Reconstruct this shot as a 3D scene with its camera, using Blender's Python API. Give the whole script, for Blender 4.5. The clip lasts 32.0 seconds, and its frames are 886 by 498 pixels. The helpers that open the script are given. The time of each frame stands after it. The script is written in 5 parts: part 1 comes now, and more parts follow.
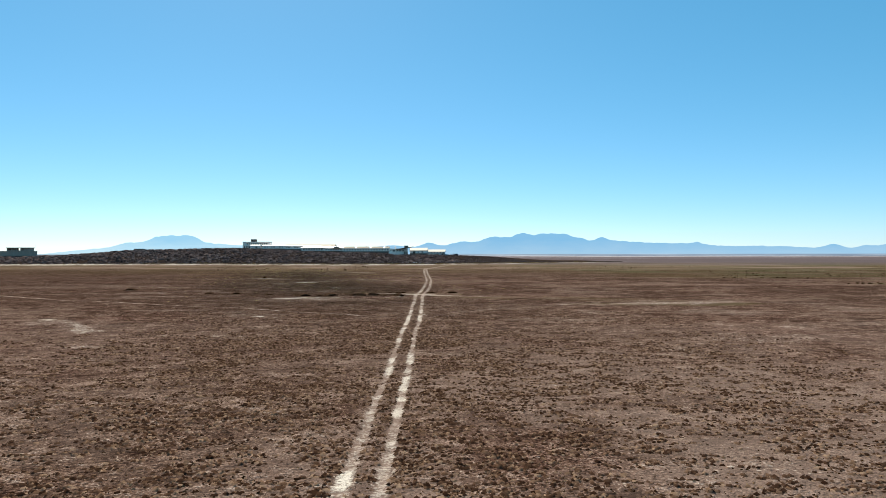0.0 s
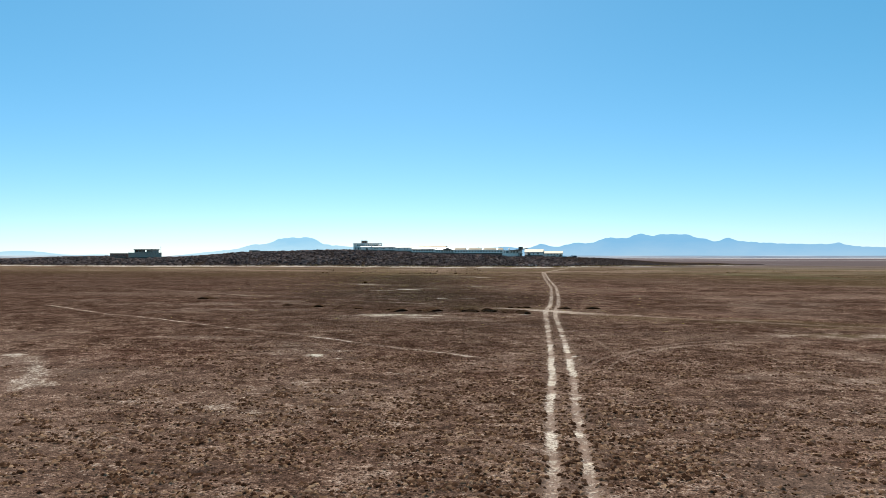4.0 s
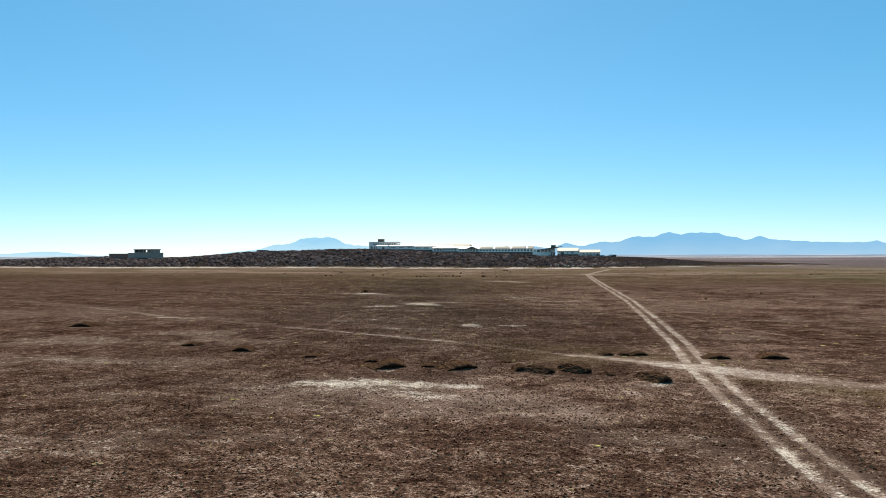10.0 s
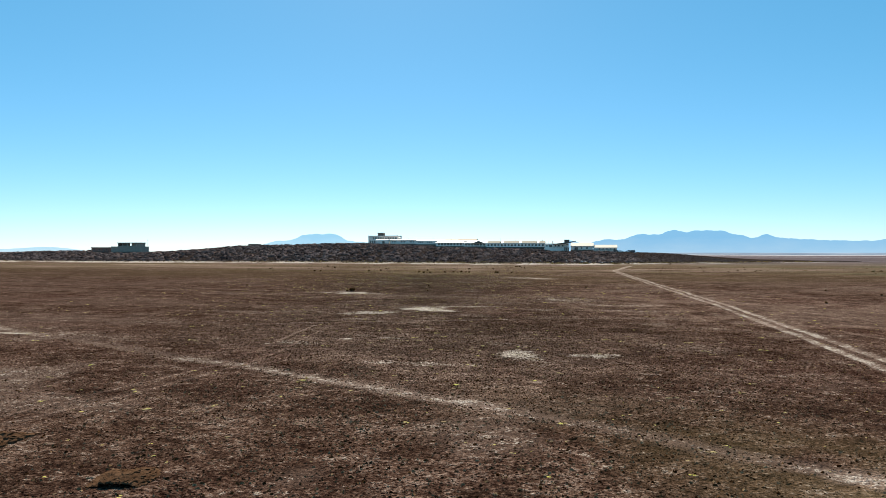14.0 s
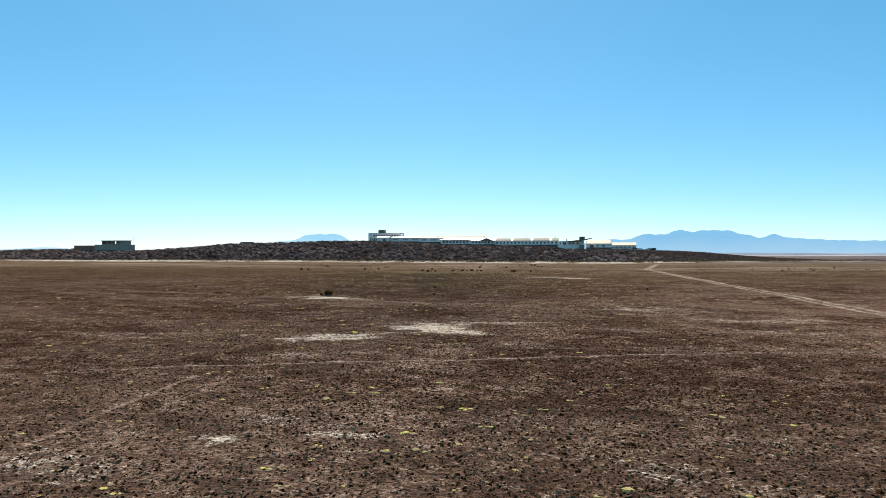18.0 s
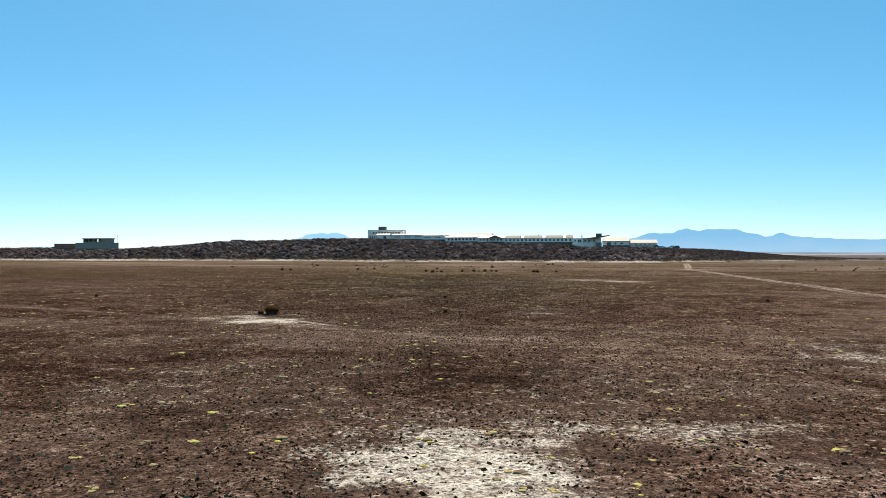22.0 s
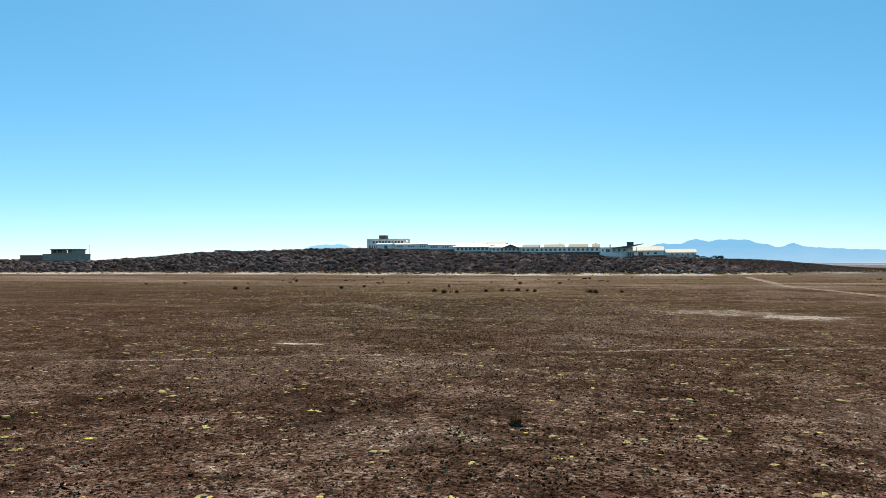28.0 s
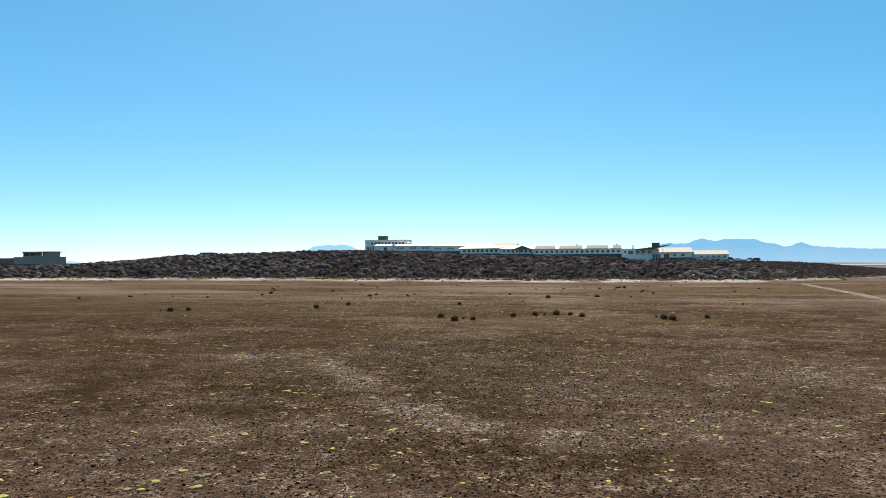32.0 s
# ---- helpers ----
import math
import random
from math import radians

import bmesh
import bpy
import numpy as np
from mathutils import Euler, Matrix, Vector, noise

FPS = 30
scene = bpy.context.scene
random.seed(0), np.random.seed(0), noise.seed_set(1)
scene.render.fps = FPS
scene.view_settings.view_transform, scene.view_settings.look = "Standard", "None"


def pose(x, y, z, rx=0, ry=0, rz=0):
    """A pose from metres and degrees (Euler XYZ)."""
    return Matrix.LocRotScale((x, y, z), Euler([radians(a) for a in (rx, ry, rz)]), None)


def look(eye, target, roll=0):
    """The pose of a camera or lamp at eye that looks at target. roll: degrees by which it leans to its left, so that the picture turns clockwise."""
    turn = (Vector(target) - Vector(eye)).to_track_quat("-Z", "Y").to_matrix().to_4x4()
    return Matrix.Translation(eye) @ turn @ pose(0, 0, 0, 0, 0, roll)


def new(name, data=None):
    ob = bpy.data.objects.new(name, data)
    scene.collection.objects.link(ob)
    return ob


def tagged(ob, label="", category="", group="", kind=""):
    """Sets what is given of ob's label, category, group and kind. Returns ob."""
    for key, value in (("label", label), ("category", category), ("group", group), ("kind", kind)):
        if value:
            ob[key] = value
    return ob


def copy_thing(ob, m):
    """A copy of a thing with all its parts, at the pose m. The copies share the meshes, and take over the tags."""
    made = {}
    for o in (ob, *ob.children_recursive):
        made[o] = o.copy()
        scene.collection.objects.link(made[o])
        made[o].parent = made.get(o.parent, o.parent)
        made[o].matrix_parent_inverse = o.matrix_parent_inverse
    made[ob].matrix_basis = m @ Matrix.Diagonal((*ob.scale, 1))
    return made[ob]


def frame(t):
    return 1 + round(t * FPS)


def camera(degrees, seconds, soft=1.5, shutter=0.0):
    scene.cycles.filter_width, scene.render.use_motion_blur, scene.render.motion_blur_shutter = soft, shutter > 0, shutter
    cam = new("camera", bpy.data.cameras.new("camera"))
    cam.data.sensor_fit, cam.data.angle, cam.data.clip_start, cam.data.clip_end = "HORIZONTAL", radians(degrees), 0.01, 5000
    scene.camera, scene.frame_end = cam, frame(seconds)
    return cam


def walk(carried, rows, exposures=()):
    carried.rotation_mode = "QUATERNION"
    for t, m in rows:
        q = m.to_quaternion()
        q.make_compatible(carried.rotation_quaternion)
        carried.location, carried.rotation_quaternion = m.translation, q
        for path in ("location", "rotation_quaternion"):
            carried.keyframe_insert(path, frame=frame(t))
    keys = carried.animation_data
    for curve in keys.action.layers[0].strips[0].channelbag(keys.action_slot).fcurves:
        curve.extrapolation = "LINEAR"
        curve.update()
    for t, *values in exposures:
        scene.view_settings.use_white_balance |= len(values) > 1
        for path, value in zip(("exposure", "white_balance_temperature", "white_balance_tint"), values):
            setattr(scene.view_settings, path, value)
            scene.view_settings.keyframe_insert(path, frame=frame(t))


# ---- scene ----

# ---- camera and its walk ----
cam = camera(67.7, 32.0, soft=0.62)
# seconds, x, y, z, yaw, pitch, roll
ROWS = [
    (0.0, 1.127, 10.287, 9.520, 1.432, 0.476, 0.055),
    (0.5, 0.842, 15.012, 9.599, 2.996, 0.445, 0.033),
    (1.0, 0.406, 19.754, 9.642, 4.647, 0.443, 0.012),
    (1.5, -0.184, 24.509, 9.663, 6.272, 0.461, -0.009),
    (2.0, -0.907, 29.252, 9.672, 7.617, 0.490, -0.025),
    (2.5, -1.715, 33.939, 9.688, 8.597, 0.524, -0.036),
    (3.0, -2.572, 38.539, 9.724, 9.442, 0.560, -0.037),
    (3.5, -3.476, 43.062, 9.782, 10.268, 0.589, -0.027),
    (4.0, -4.445, 47.582, 9.850, 11.094, 0.608, -0.010),
    (4.5, -5.451, 52.158, 9.942, 11.881, 0.624, 0.013),
    (6.5, -8.788, 70.682, 10.819, 12.737, 0.573, 0.111),
    (7.0, -9.746, 75.658, 10.886, 12.779, 0.573, 0.134),
    (7.5, -10.720, 80.783, 10.919, 12.826, 0.576, 0.154),
    (8.0, -11.815, 85.983, 10.925, 12.940, 0.583, 0.168),
    (8.5, -13.031, 91.200, 10.873, 13.051, 0.595, 0.176),
    (9.0, -14.338, 96.393, 10.681, 13.093, 0.606, 0.176),
    (9.5, -15.655, 101.550, 10.296, 13.086, 0.602, 0.171),
    (10.0, -17.007, 106.684, 9.760, 13.077, 0.585, 0.160),
    (10.5, -18.342, 111.826, 9.231, 13.116, 0.568, 0.144),
    (11.0, -19.652, 116.988, 8.820, 13.182, 0.552, 0.120),
    (11.5, -21.035, 122.152, 8.539, 13.238, 0.531, 0.089),
    (12.0, -22.429, 127.291, 8.345, 13.280, 0.511, 0.050),
    (12.5, -23.844, 132.372, 8.197, 13.319, 0.493, 0.007),
    (13.0, -25.278, 137.357, 8.061, 13.327, 0.466, -0.033),
    (13.5, -26.727, 142.239, 7.929, 13.309, 0.417, -0.064),
    (14.0, -28.182, 147.030, 7.805, 13.285, 0.352, -0.081),
    (14.5, -29.579, 151.751, 7.666, 13.247, 0.291, -0.087),
    (16.5, -34.348, 169.983, 6.536, 13.501, 0.454, -0.077),
    (17.0, -35.646, 174.712, 6.382, 13.531, 0.436, -0.071),
    (17.5, -36.979, 179.464, 6.247, 13.562, 0.414, -0.065),
    (18.0, -38.298, 184.141, 6.087, 13.591, 0.392, -0.063),
    (18.5, -39.582, 188.746, 5.900, 13.628, 0.374, -0.066),
    (19.0, -40.840, 193.309, 5.732, 13.673, 0.353, -0.072),
    (19.5, -42.091, 197.845, 5.620, 13.693, 0.313, -0.078),
    (20.0, -43.342, 202.333, 5.563, 13.718, 0.275, -0.081),
    (20.5, -44.588, 206.778, 5.529, 13.741, 0.252, -0.079),
    (21.0, -45.839, 211.259, 5.494, 13.750, 0.264, -0.070),
    (21.5, -47.104, 215.819, 5.459, 13.798, 0.302, -0.055),
    (22.0, -48.389, 220.459, 5.432, 13.860, 0.330, -0.033),
    (22.5, -49.694, 225.124, 5.418, 13.917, 0.334, -0.009),
    (23.0, -51.007, 229.741, 5.414, 13.970, 0.312, 0.014),
    (23.5, -52.320, 234.286, 5.413, 14.001, 0.283, 0.034),
    (24.0, -53.623, 238.767, 5.409, 14.007, 0.748, 0.047),
    (24.5, -54.909, 243.217, 5.411, 14.011, 1.359, 0.055),
    (25.0, -56.179, 247.658, 5.435, 14.046, 1.333, 0.058),
    (25.5, -57.440, 252.088, 5.467, 14.110, 1.309, 0.060),
    (26.0, -58.708, 256.497, 5.473, 14.164, 1.300, 0.062),
    (26.5, -59.979, 260.915, 5.459, 14.242, 1.298, 0.065),
    (28.5, -64.998, 278.763, 5.646, 14.363, 1.320, 0.092),
    (29.0, -66.219, 283.256, 5.768, 14.423, 1.274, 0.101),
    (29.5, -67.438, 287.770, 5.904, 14.466, 1.226, 0.111),
    (30.0, -68.688, 292.355, 6.086, 14.507, 1.199, 0.124),
    (30.5, -69.972, 297.003, 6.345, 14.582, 1.206, 0.139),
    (31.0, -71.289, 301.687, 6.684, 14.621, 1.242, 0.159),
    (31.5, -72.645, 306.372, 7.083, 14.614, 1.288, 0.184),
    (32.0, -74.058, 311.030, 7.513, 14.626, 1.325, 0.214),
]
walk(cam, [(t, pose(x, y, z, 90 + pitch, roll, yaw)) for t, x, y, z, yaw, pitch, roll in ROWS],
     exposures=[(0.0, 0.76), (8.0, 0.78), (24.0, 0.84), (32.0, 0.84)])

# ---- world and sun ----
SUN_AZ, SUN_EL = -18.0, 42.0
world = bpy.data.worlds.new("world")
scene.world = world
world.use_nodes = True
wn = world.node_tree
sky = wn.nodes.new("ShaderNodeTexSky")
sky.sky_type = "NISHITA"
sky.sun_disc = False
sky.sun_elevation, sky.sun_rotation = radians(SUN_EL), radians(SUN_AZ)
sky.altitude, sky.air_density, sky.dust_density, sky.ozone_density = 3600, 1.0, 2.4, 1.0
tone = wn.nodes.new("ShaderNodeHueSaturation")
tone.inputs["Saturation"].default_value, tone.inputs["Hue"].default_value = 1.2, 0.482
wn.links.new(sky.outputs[0], tone.inputs["Color"])
veil = wn.nodes.new("ShaderNodeMix")
veil.data_type, veil.blend_type = "RGBA", "MIX"
veil.inputs[0].default_value = 0.28
veil.inputs[7].default_value = (0.72, 5.2, 9.2, 1)
wn.links.new(tone.outputs[0], veil.inputs[6])
wn.links.new(veil.outputs[2], wn.nodes["Background"].inputs[0])
wn.nodes["Background"].inputs[1].default_value = 0.072

sun = new("sun", bpy.data.lights.new("sun", "SUN"))
sun.data.energy, sun.data.angle, sun.data.color = 5.0, radians(0.53), (1.0, 0.90, 0.75)
sd = Vector((math.sin(radians(SUN_AZ)) * math.cos(radians(SUN_EL)), math.cos(radians(SUN_AZ)) * math.cos(radians(SUN_EL)), math.sin(radians(SUN_EL))))
sun.matrix_world = look(sd * 500, (0, 0, 0))

# ---- materials ----
def material(name):
    m = bpy.data.materials.new(name)
    m.use_nodes = True
    return m, m.node_tree, m.node_tree.nodes["Principled BSDF"]


def nd(tree, kind, **values):
    n = tree.nodes.new(kind)
    for key, v in values.items():
        n.inputs[key.replace("_", " ")].default_value = v
    return n


def ramp(tree, fac, stops):
    n = tree.nodes.new("ShaderNodeValToRGB")
    e = n.color_ramp.elements
    while len(e) < len(stops):
        e.new(0.5)
    for k, (p, c) in enumerate(stops):
        e[k].position = p
        e[k].color = (*c, 1) if len(c) == 3 else c
    tree.links.new(fac, n.inputs[0])
    return n.outputs[0]


def mix(tree, fac, a, b, blend="MIX"):
    n = tree.nodes.new("ShaderNodeMix")
    n.data_type = "RGBA"
    n.blend_type = blend
    for sock, v in ((n.inputs[0], fac), (n.inputs[6], a), (n.inputs[7], b)):
        if isinstance(v, bpy.types.NodeSocket):
            tree.links.new(v, sock)
        elif isinstance(v, tuple):
            sock.default_value = (*v, 1)
        else:
            sock.default_value = v
    return n.outputs[2]


def maths(tree, op, a, b=0.0, c=0.0, clamp=False):
    n = tree.nodes.new("ShaderNodeMath")
    n.operation, n.use_clamp = op, clamp
    for sock, v in zip(n.inputs, (a, b, c)):
        if isinstance(v, bpy.types.NodeSocket):
            tree.links.new(v, sock)
        else:
            sock.default_value = v
    return n.outputs[0]


def noise_tex(tree, scale, detail=4.0, rough=0.6, stretch=None, warp=0.0):
    tc = tree.nodes.new("ShaderNodeTexCoord")
    out = tc.outputs["Object"]
    if stretch:
        mp = tree.nodes.new("ShaderNodeMapping")
        mp.inputs["Scale"].default_value = stretch
        tree.links.new(out, mp.inputs[0])
        out = mp.outputs[0]
    n = nd(tree, "ShaderNodeTexNoise", Scale=scale, Detail=detail, Roughness=rough, Distortion=warp)
    tree.links.new(out, n.inputs["Vector"])
    return n.outputs[0]


def attr(tree, name):
    n = tree.nodes.new("ShaderNodeAttribute")
    n.attribute_name = name
    return n.outputs["Fac"]


def bump(tree, bsdf, height, strength, distance):
    n = nd(tree, "ShaderNodeBump", Strength=strength, Distance=distance)
    tree.links.new(height, n.inputs["Height"])
    tree.links.new(n.outputs[0], bsdf.inputs["Normal"])


def plain(name, dark, light, scale=2.0, rough=0.8, metal=0.0, relief=0.0, spread=0.0, detail=5.0):
    """A worn surface: two tones in coarse and fine noise, a shade of its own for each object."""
    m, t, b = material(name)
    a = noise_tex(t, scale, detail, 0.65)
    f = noise_tex(t, scale * 9, 3.0, 0.6)
    k = maths(t, "ADD", maths(t, "MULTIPLY", a, 0.7), maths(t, "MULTIPLY", f, 0.3))
    if spread:
        oi = t.nodes.new("ShaderNodeObjectInfo")
        k = maths(t, "ADD", k, maths(t, "MULTIPLY", maths(t, "SUBTRACT", oi.outputs["Random"], 0.5), spread))
    col = ramp(t, k, [(0.3, dark), (0.7, light)])
    t.links.new(col, b.inputs["Base Color"])
    b.inputs["Roughness"].default_value = rough
    b.inputs["Metallic"].default_value = metal
    if relief:
        bump(t, b, f, 0.6, relief)
    return m


def islands(name, stops, rough=0.9, scale=6.0, spec=0.0, sheer=0.0, relief=0.0, grain=4.0, own=0.75):
    """For joined small pieces: a tone for each piece, with fine grain on top."""
    m, t, b = material(name)
    g = t.nodes.new("ShaderNodeNewGeometry")
    k = maths(t, "ADD", maths(t, "MULTIPLY", g.outputs["Random Per Island"], own), maths(t, "MULTIPLY", noise_tex(t, scale, 3.0), 1.0 - own))
    col = ramp(t, k, stops)
    t.links.new(col, b.inputs["Base Color"])
    b.inputs["Roughness"].default_value = rough
    b.inputs["Specular IOR Level"].default_value = spec
    if relief:
        bump(t, b, noise_tex(t, grain, 4.0, 0.7), 1.0, relief)
    if sheer:
        tl, ms = t.nodes.new("ShaderNodeBsdfTranslucent"), t.nodes.new("ShaderNodeMixShader")
        ms.inputs[0].default_value = sheer
        t.links.new(col, tl.inputs["Color"])
        t.links.new(b.outputs[0], ms.inputs[1])
        t.links.new(tl.outputs[0], ms.inputs[2])
        t.links.new(ms.outputs[0], t.nodes["Material Output"].inputs["Surface"])
    return m


def crumbs(t, scale, size, patchy):
    """Round lumps, gathered in patches: their dome, and a random tone for each."""
    tc = t.nodes.new("ShaderNodeTexCoord")
    v = t.nodes.new("ShaderNodeTexVoronoi")
    v.inputs["Scale"].default_value = scale
    t.links.new(tc.outputs["Object"], v.inputs["Vector"])
    sep = t.nodes.new("ShaderNodeSeparateColor")
    t.links.new(v.outputs["Color"], sep.inputs[0])
    there = maths(t, "MULTIPLY", maths(t, "SUBTRACT", maths(t, "ADD", sep.outputs[0], maths(t, "MULTIPLY", maths(t, "SUBTRACT", patchy, 0.5), 2.6)), 0.36), 6.0, clamp=True)
    dome = maths(t, "MULTIPLY", maths(t, "SUBTRACT", size, v.outputs["Distance"]), 7.0, clamp=True)
    return maths(t, "MULTIPLY", there, dome), sep.outputs[1]


def ground_material():
    m, t, b = material("plain_soil")
    big = noise_tex(t, 0.035, 4.0, 0.6)
    mid = noise_tex(t, 0.22, 4.0, 0.65, warp=0.5)
    small = noise_tex(t, 1.3, 5.0, 0.7, warp=0.4)
    fine = noise_tex(t, 5.5, 4.0, 0.72)
    half = noise_tex(t, 0.55, 4.0, 0.7, stretch=(0.55, 1.0, 1.0), warp=0.3)
    k = maths(t, "ADD", maths(t, "ADD", maths(t, "MULTIPLY", mid, 0.22), maths(t, "MULTIPLY", half, 0.16)), maths(t, "ADD", maths(t, "MULTIPLY", small, 0.30), maths(t, "MULTIPLY", fine, 0.36)))
    soil = ramp(t, k, [(0.415, (0.022, 0.012, 0.008)), (0.475, (0.068, 0.038, 0.023)), (0.535, (0.20, 0.122, 0.076)), (0.58, (0.44, 0.315, 0.215))])
    red = ramp(t, k, [(0.415, (0.026, 0.010, 0.007)), (0.48, (0.08, 0.035, 0.023)), (0.545, (0.20, 0.102, 0.066)), (0.59, (0.40, 0.255, 0.175))])
    redness = maths(t, "MULTIPLY", maths(t, "MULTIPLY", maths(t, "SUBTRACT", big, 0.49), 4.0, clamp=True), 0.55)
    col = mix(t, redness, soil, red)
    # crumbs of soil in two sizes, each with a tone of its own
    crumb_a, tone_a = crumbs(t, 5.5, 0.40, mid)
    crumb_b, tone_b = crumbs(t, 13.0, 0.42, small)
    crumb_tone = [(0.2, (0.016, 0.008, 0.006)), (0.6, (0.045, 0.023, 0.015)), (0.85, (0.10, 0.055, 0.035)), (0.98, (0.32, 0.225, 0.15))]
    col = mix(t, maths(t, "MULTIPLY", crumb_b, 0.85), col, ramp(t, tone_b, crumb_tone))
    col = mix(t, maths(t, "MULTIPLY", crumb_a, 0.9), col, ramp(t, tone_a, crumb_tone))
    dots = maths(t, "MAXIMUM", crumb_a, maths(t, "MULTIPLY", crumb_b, 0.6))
    # dry grass
    gr = maths(t, "MULTIPLY", attr(t, "grass"), maths(t, "ADD", 0.35, small), clamp=True)
    col = mix(t, maths(t, "MULTIPLY", gr, 0.7), col, mix(t, fine, (0.072, 0.053, 0.021), (0.28, 0.22, 0.095)))
    # green-yellow meadow
    green = maths(t, "MULTIPLY", maths(t, "SUBTRACT", attr(t, "grass"), 0.98), 4.0, clamp=True)
    col = mix(t, green, col, mix(t, small, (0.05, 0.045, 0.018), (0.27, 0.235, 0.115)))
    # bare dust of tracks
    dn = maths(t, "MULTIPLY", attr(t, "dust"), maths(t, "ADD", 0.45, small), clamp=True)
    col = mix(t, dn, col, mix(t, fine, (0.23, 0.157, 0.105), (0.48, 0.358, 0.255)))
    # iron-brown cast of the earth, darker in patches and left of the camera's line
    col = mix(t, 1.0, col, (0.68, 0.665, 0.755), "MULTIPLY")
    col = mix(t, attr(t, "dark_zone"), col, mix(t, 1.0, col, (0.50, 0.46, 0.44), "MULTIPLY"))
    # salt crust, broken by grains of soil
    s = maths(t, "ADD", attr(t, "salt"), maths(t, "ADD", maths(t, "MULTIPLY", maths(t, "SUBTRACT", small, 0.5), 1.7), maths(t, "ADD", maths(t, "MULTIPLY", maths(t, "SUBTRACT", fine, 0.5), 2.2), maths(t, "MULTIPLY", maths(t, "SUBTRACT", half, 0.5), 0.9))))
    s = maths(t, "MULTIPLY", maths(t, "SUBTRACT", s, 0.34), 1.45, clamp=True)
    s = maths(t, "MULTIPLY", s, maths(t, "SUBTRACT", 1.0, maths(t, "MULTIPLY", dots, 0.8)))
    col = mix(t, s, col, mix(t, mid, (0.42, 0.335, 0.25), (0.86, 0.80, 0.70)))
    # far plain greyed towards the horizon: distance haze put into its base colour
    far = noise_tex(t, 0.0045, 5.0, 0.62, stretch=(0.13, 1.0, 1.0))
    col = mix(t, maths(t, "MULTIPLY", attr(t, "far_haze_salt"), 0.9, clamp=True), col, mix(t, maths(t, 'ADD', maths(t, 'MULTIPLY', big, 0.4), maths(t, 'MULTIPLY', far, 0.6)), (0.045, 0.036, 0.04), (0.17, 0.14, 0.145)))
    # soil of the hill, and the salt flat far off
    col = mix(t, attr(t, "hill"), col, mix(t, small, (0.016, 0.011, 0.009), (0.055, 0.039, 0.031)))
    far_haze_salt = maths(t, "MULTIPLY", maths(t, "SUBTRACT", maths(t, "ADD", attr(t, "far_haze_salt"), maths(t, "MULTIPLY", maths(t, "SUBTRACT", far, 0.5), 3.4)), 1.30), 3.0, clamp=True)
    col = mix(t, far_haze_salt, col, (0.46, 0.46, 0.48))
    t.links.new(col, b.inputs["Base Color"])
    b.inputs["Roughness"].default_value = 0.95
    b.inputs["Specular IOR Level"].default_value = 0.0
    h = maths(t, "ADD", maths(t, "MULTIPLY", small, 0.5), maths(t, "ADD", maths(t, "MULTIPLY", fine, 0.3), maths(t, "MULTIPLY", dots, 0.35)))
    bump(t, b, h, 1.0, 0.45)
    return m


# Self-lit far range; distance haze is in its pale blue, palest low down.
def hazy_mountain_material(name, low, high):
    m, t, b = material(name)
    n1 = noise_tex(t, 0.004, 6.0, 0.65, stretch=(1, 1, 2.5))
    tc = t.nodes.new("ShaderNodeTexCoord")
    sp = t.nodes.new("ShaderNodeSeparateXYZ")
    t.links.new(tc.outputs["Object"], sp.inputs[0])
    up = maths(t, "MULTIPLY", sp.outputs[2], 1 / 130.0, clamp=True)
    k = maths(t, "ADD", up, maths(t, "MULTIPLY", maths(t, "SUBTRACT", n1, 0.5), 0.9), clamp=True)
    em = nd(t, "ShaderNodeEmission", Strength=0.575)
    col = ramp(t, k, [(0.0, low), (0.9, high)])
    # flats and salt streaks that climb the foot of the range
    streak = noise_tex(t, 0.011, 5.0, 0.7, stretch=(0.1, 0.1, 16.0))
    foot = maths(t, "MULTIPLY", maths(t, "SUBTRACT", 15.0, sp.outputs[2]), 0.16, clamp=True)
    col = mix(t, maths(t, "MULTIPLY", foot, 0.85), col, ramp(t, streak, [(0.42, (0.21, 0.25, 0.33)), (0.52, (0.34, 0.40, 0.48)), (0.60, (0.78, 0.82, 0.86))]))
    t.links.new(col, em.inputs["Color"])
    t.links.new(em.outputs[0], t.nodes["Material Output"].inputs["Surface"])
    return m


M_SOIL = ground_material()
M_CLOD = islands("soil_clod", [(0.15, (0.015, 0.006, 0.002)), (0.5, (0.050, 0.024, 0.010)), (0.70, (0.125, 0.070, 0.034)), (0.86, (0.24, 0.158, 0.088))])
M_CRUMB = islands("soil_crumb", [(0.15, (0.017, 0.007, 0.003)), (0.5, (0.055, 0.028, 0.013)), (0.72, (0.145, 0.085, 0.045)), (0.88, (0.27, 0.185, 0.11))])
M_CLUMP = islands("soil_clump", [(0.15, (0.020, 0.010, 0.006)), (0.5, (0.058, 0.032, 0.020)), (0.75, (0.125, 0.077, 0.049)), (0.88, (0.22, 0.148, 0.10))])
M_CUSHION = islands("cushion_plant", [(0.15, (0.17, 0.115, 0.066)), (0.5, (0.28, 0.205, 0.115)), (0.66, (0.38, 0.30, 0.13)), (0.84, (0.46, 0.40, 0.10))], scale=30.0, relief=0.03, grain=22.0)
M_SHRUB = islands("shrub_leaves", [(0.2, (0.045, 0.030, 0.026)), (0.42, (0.095, 0.066, 0.059)), (0.60, (0.155, 0.115, 0.103)), (0.8, (0.215, 0.165, 0.145))], scale=0.4, sheer=0.12, own=0.4)
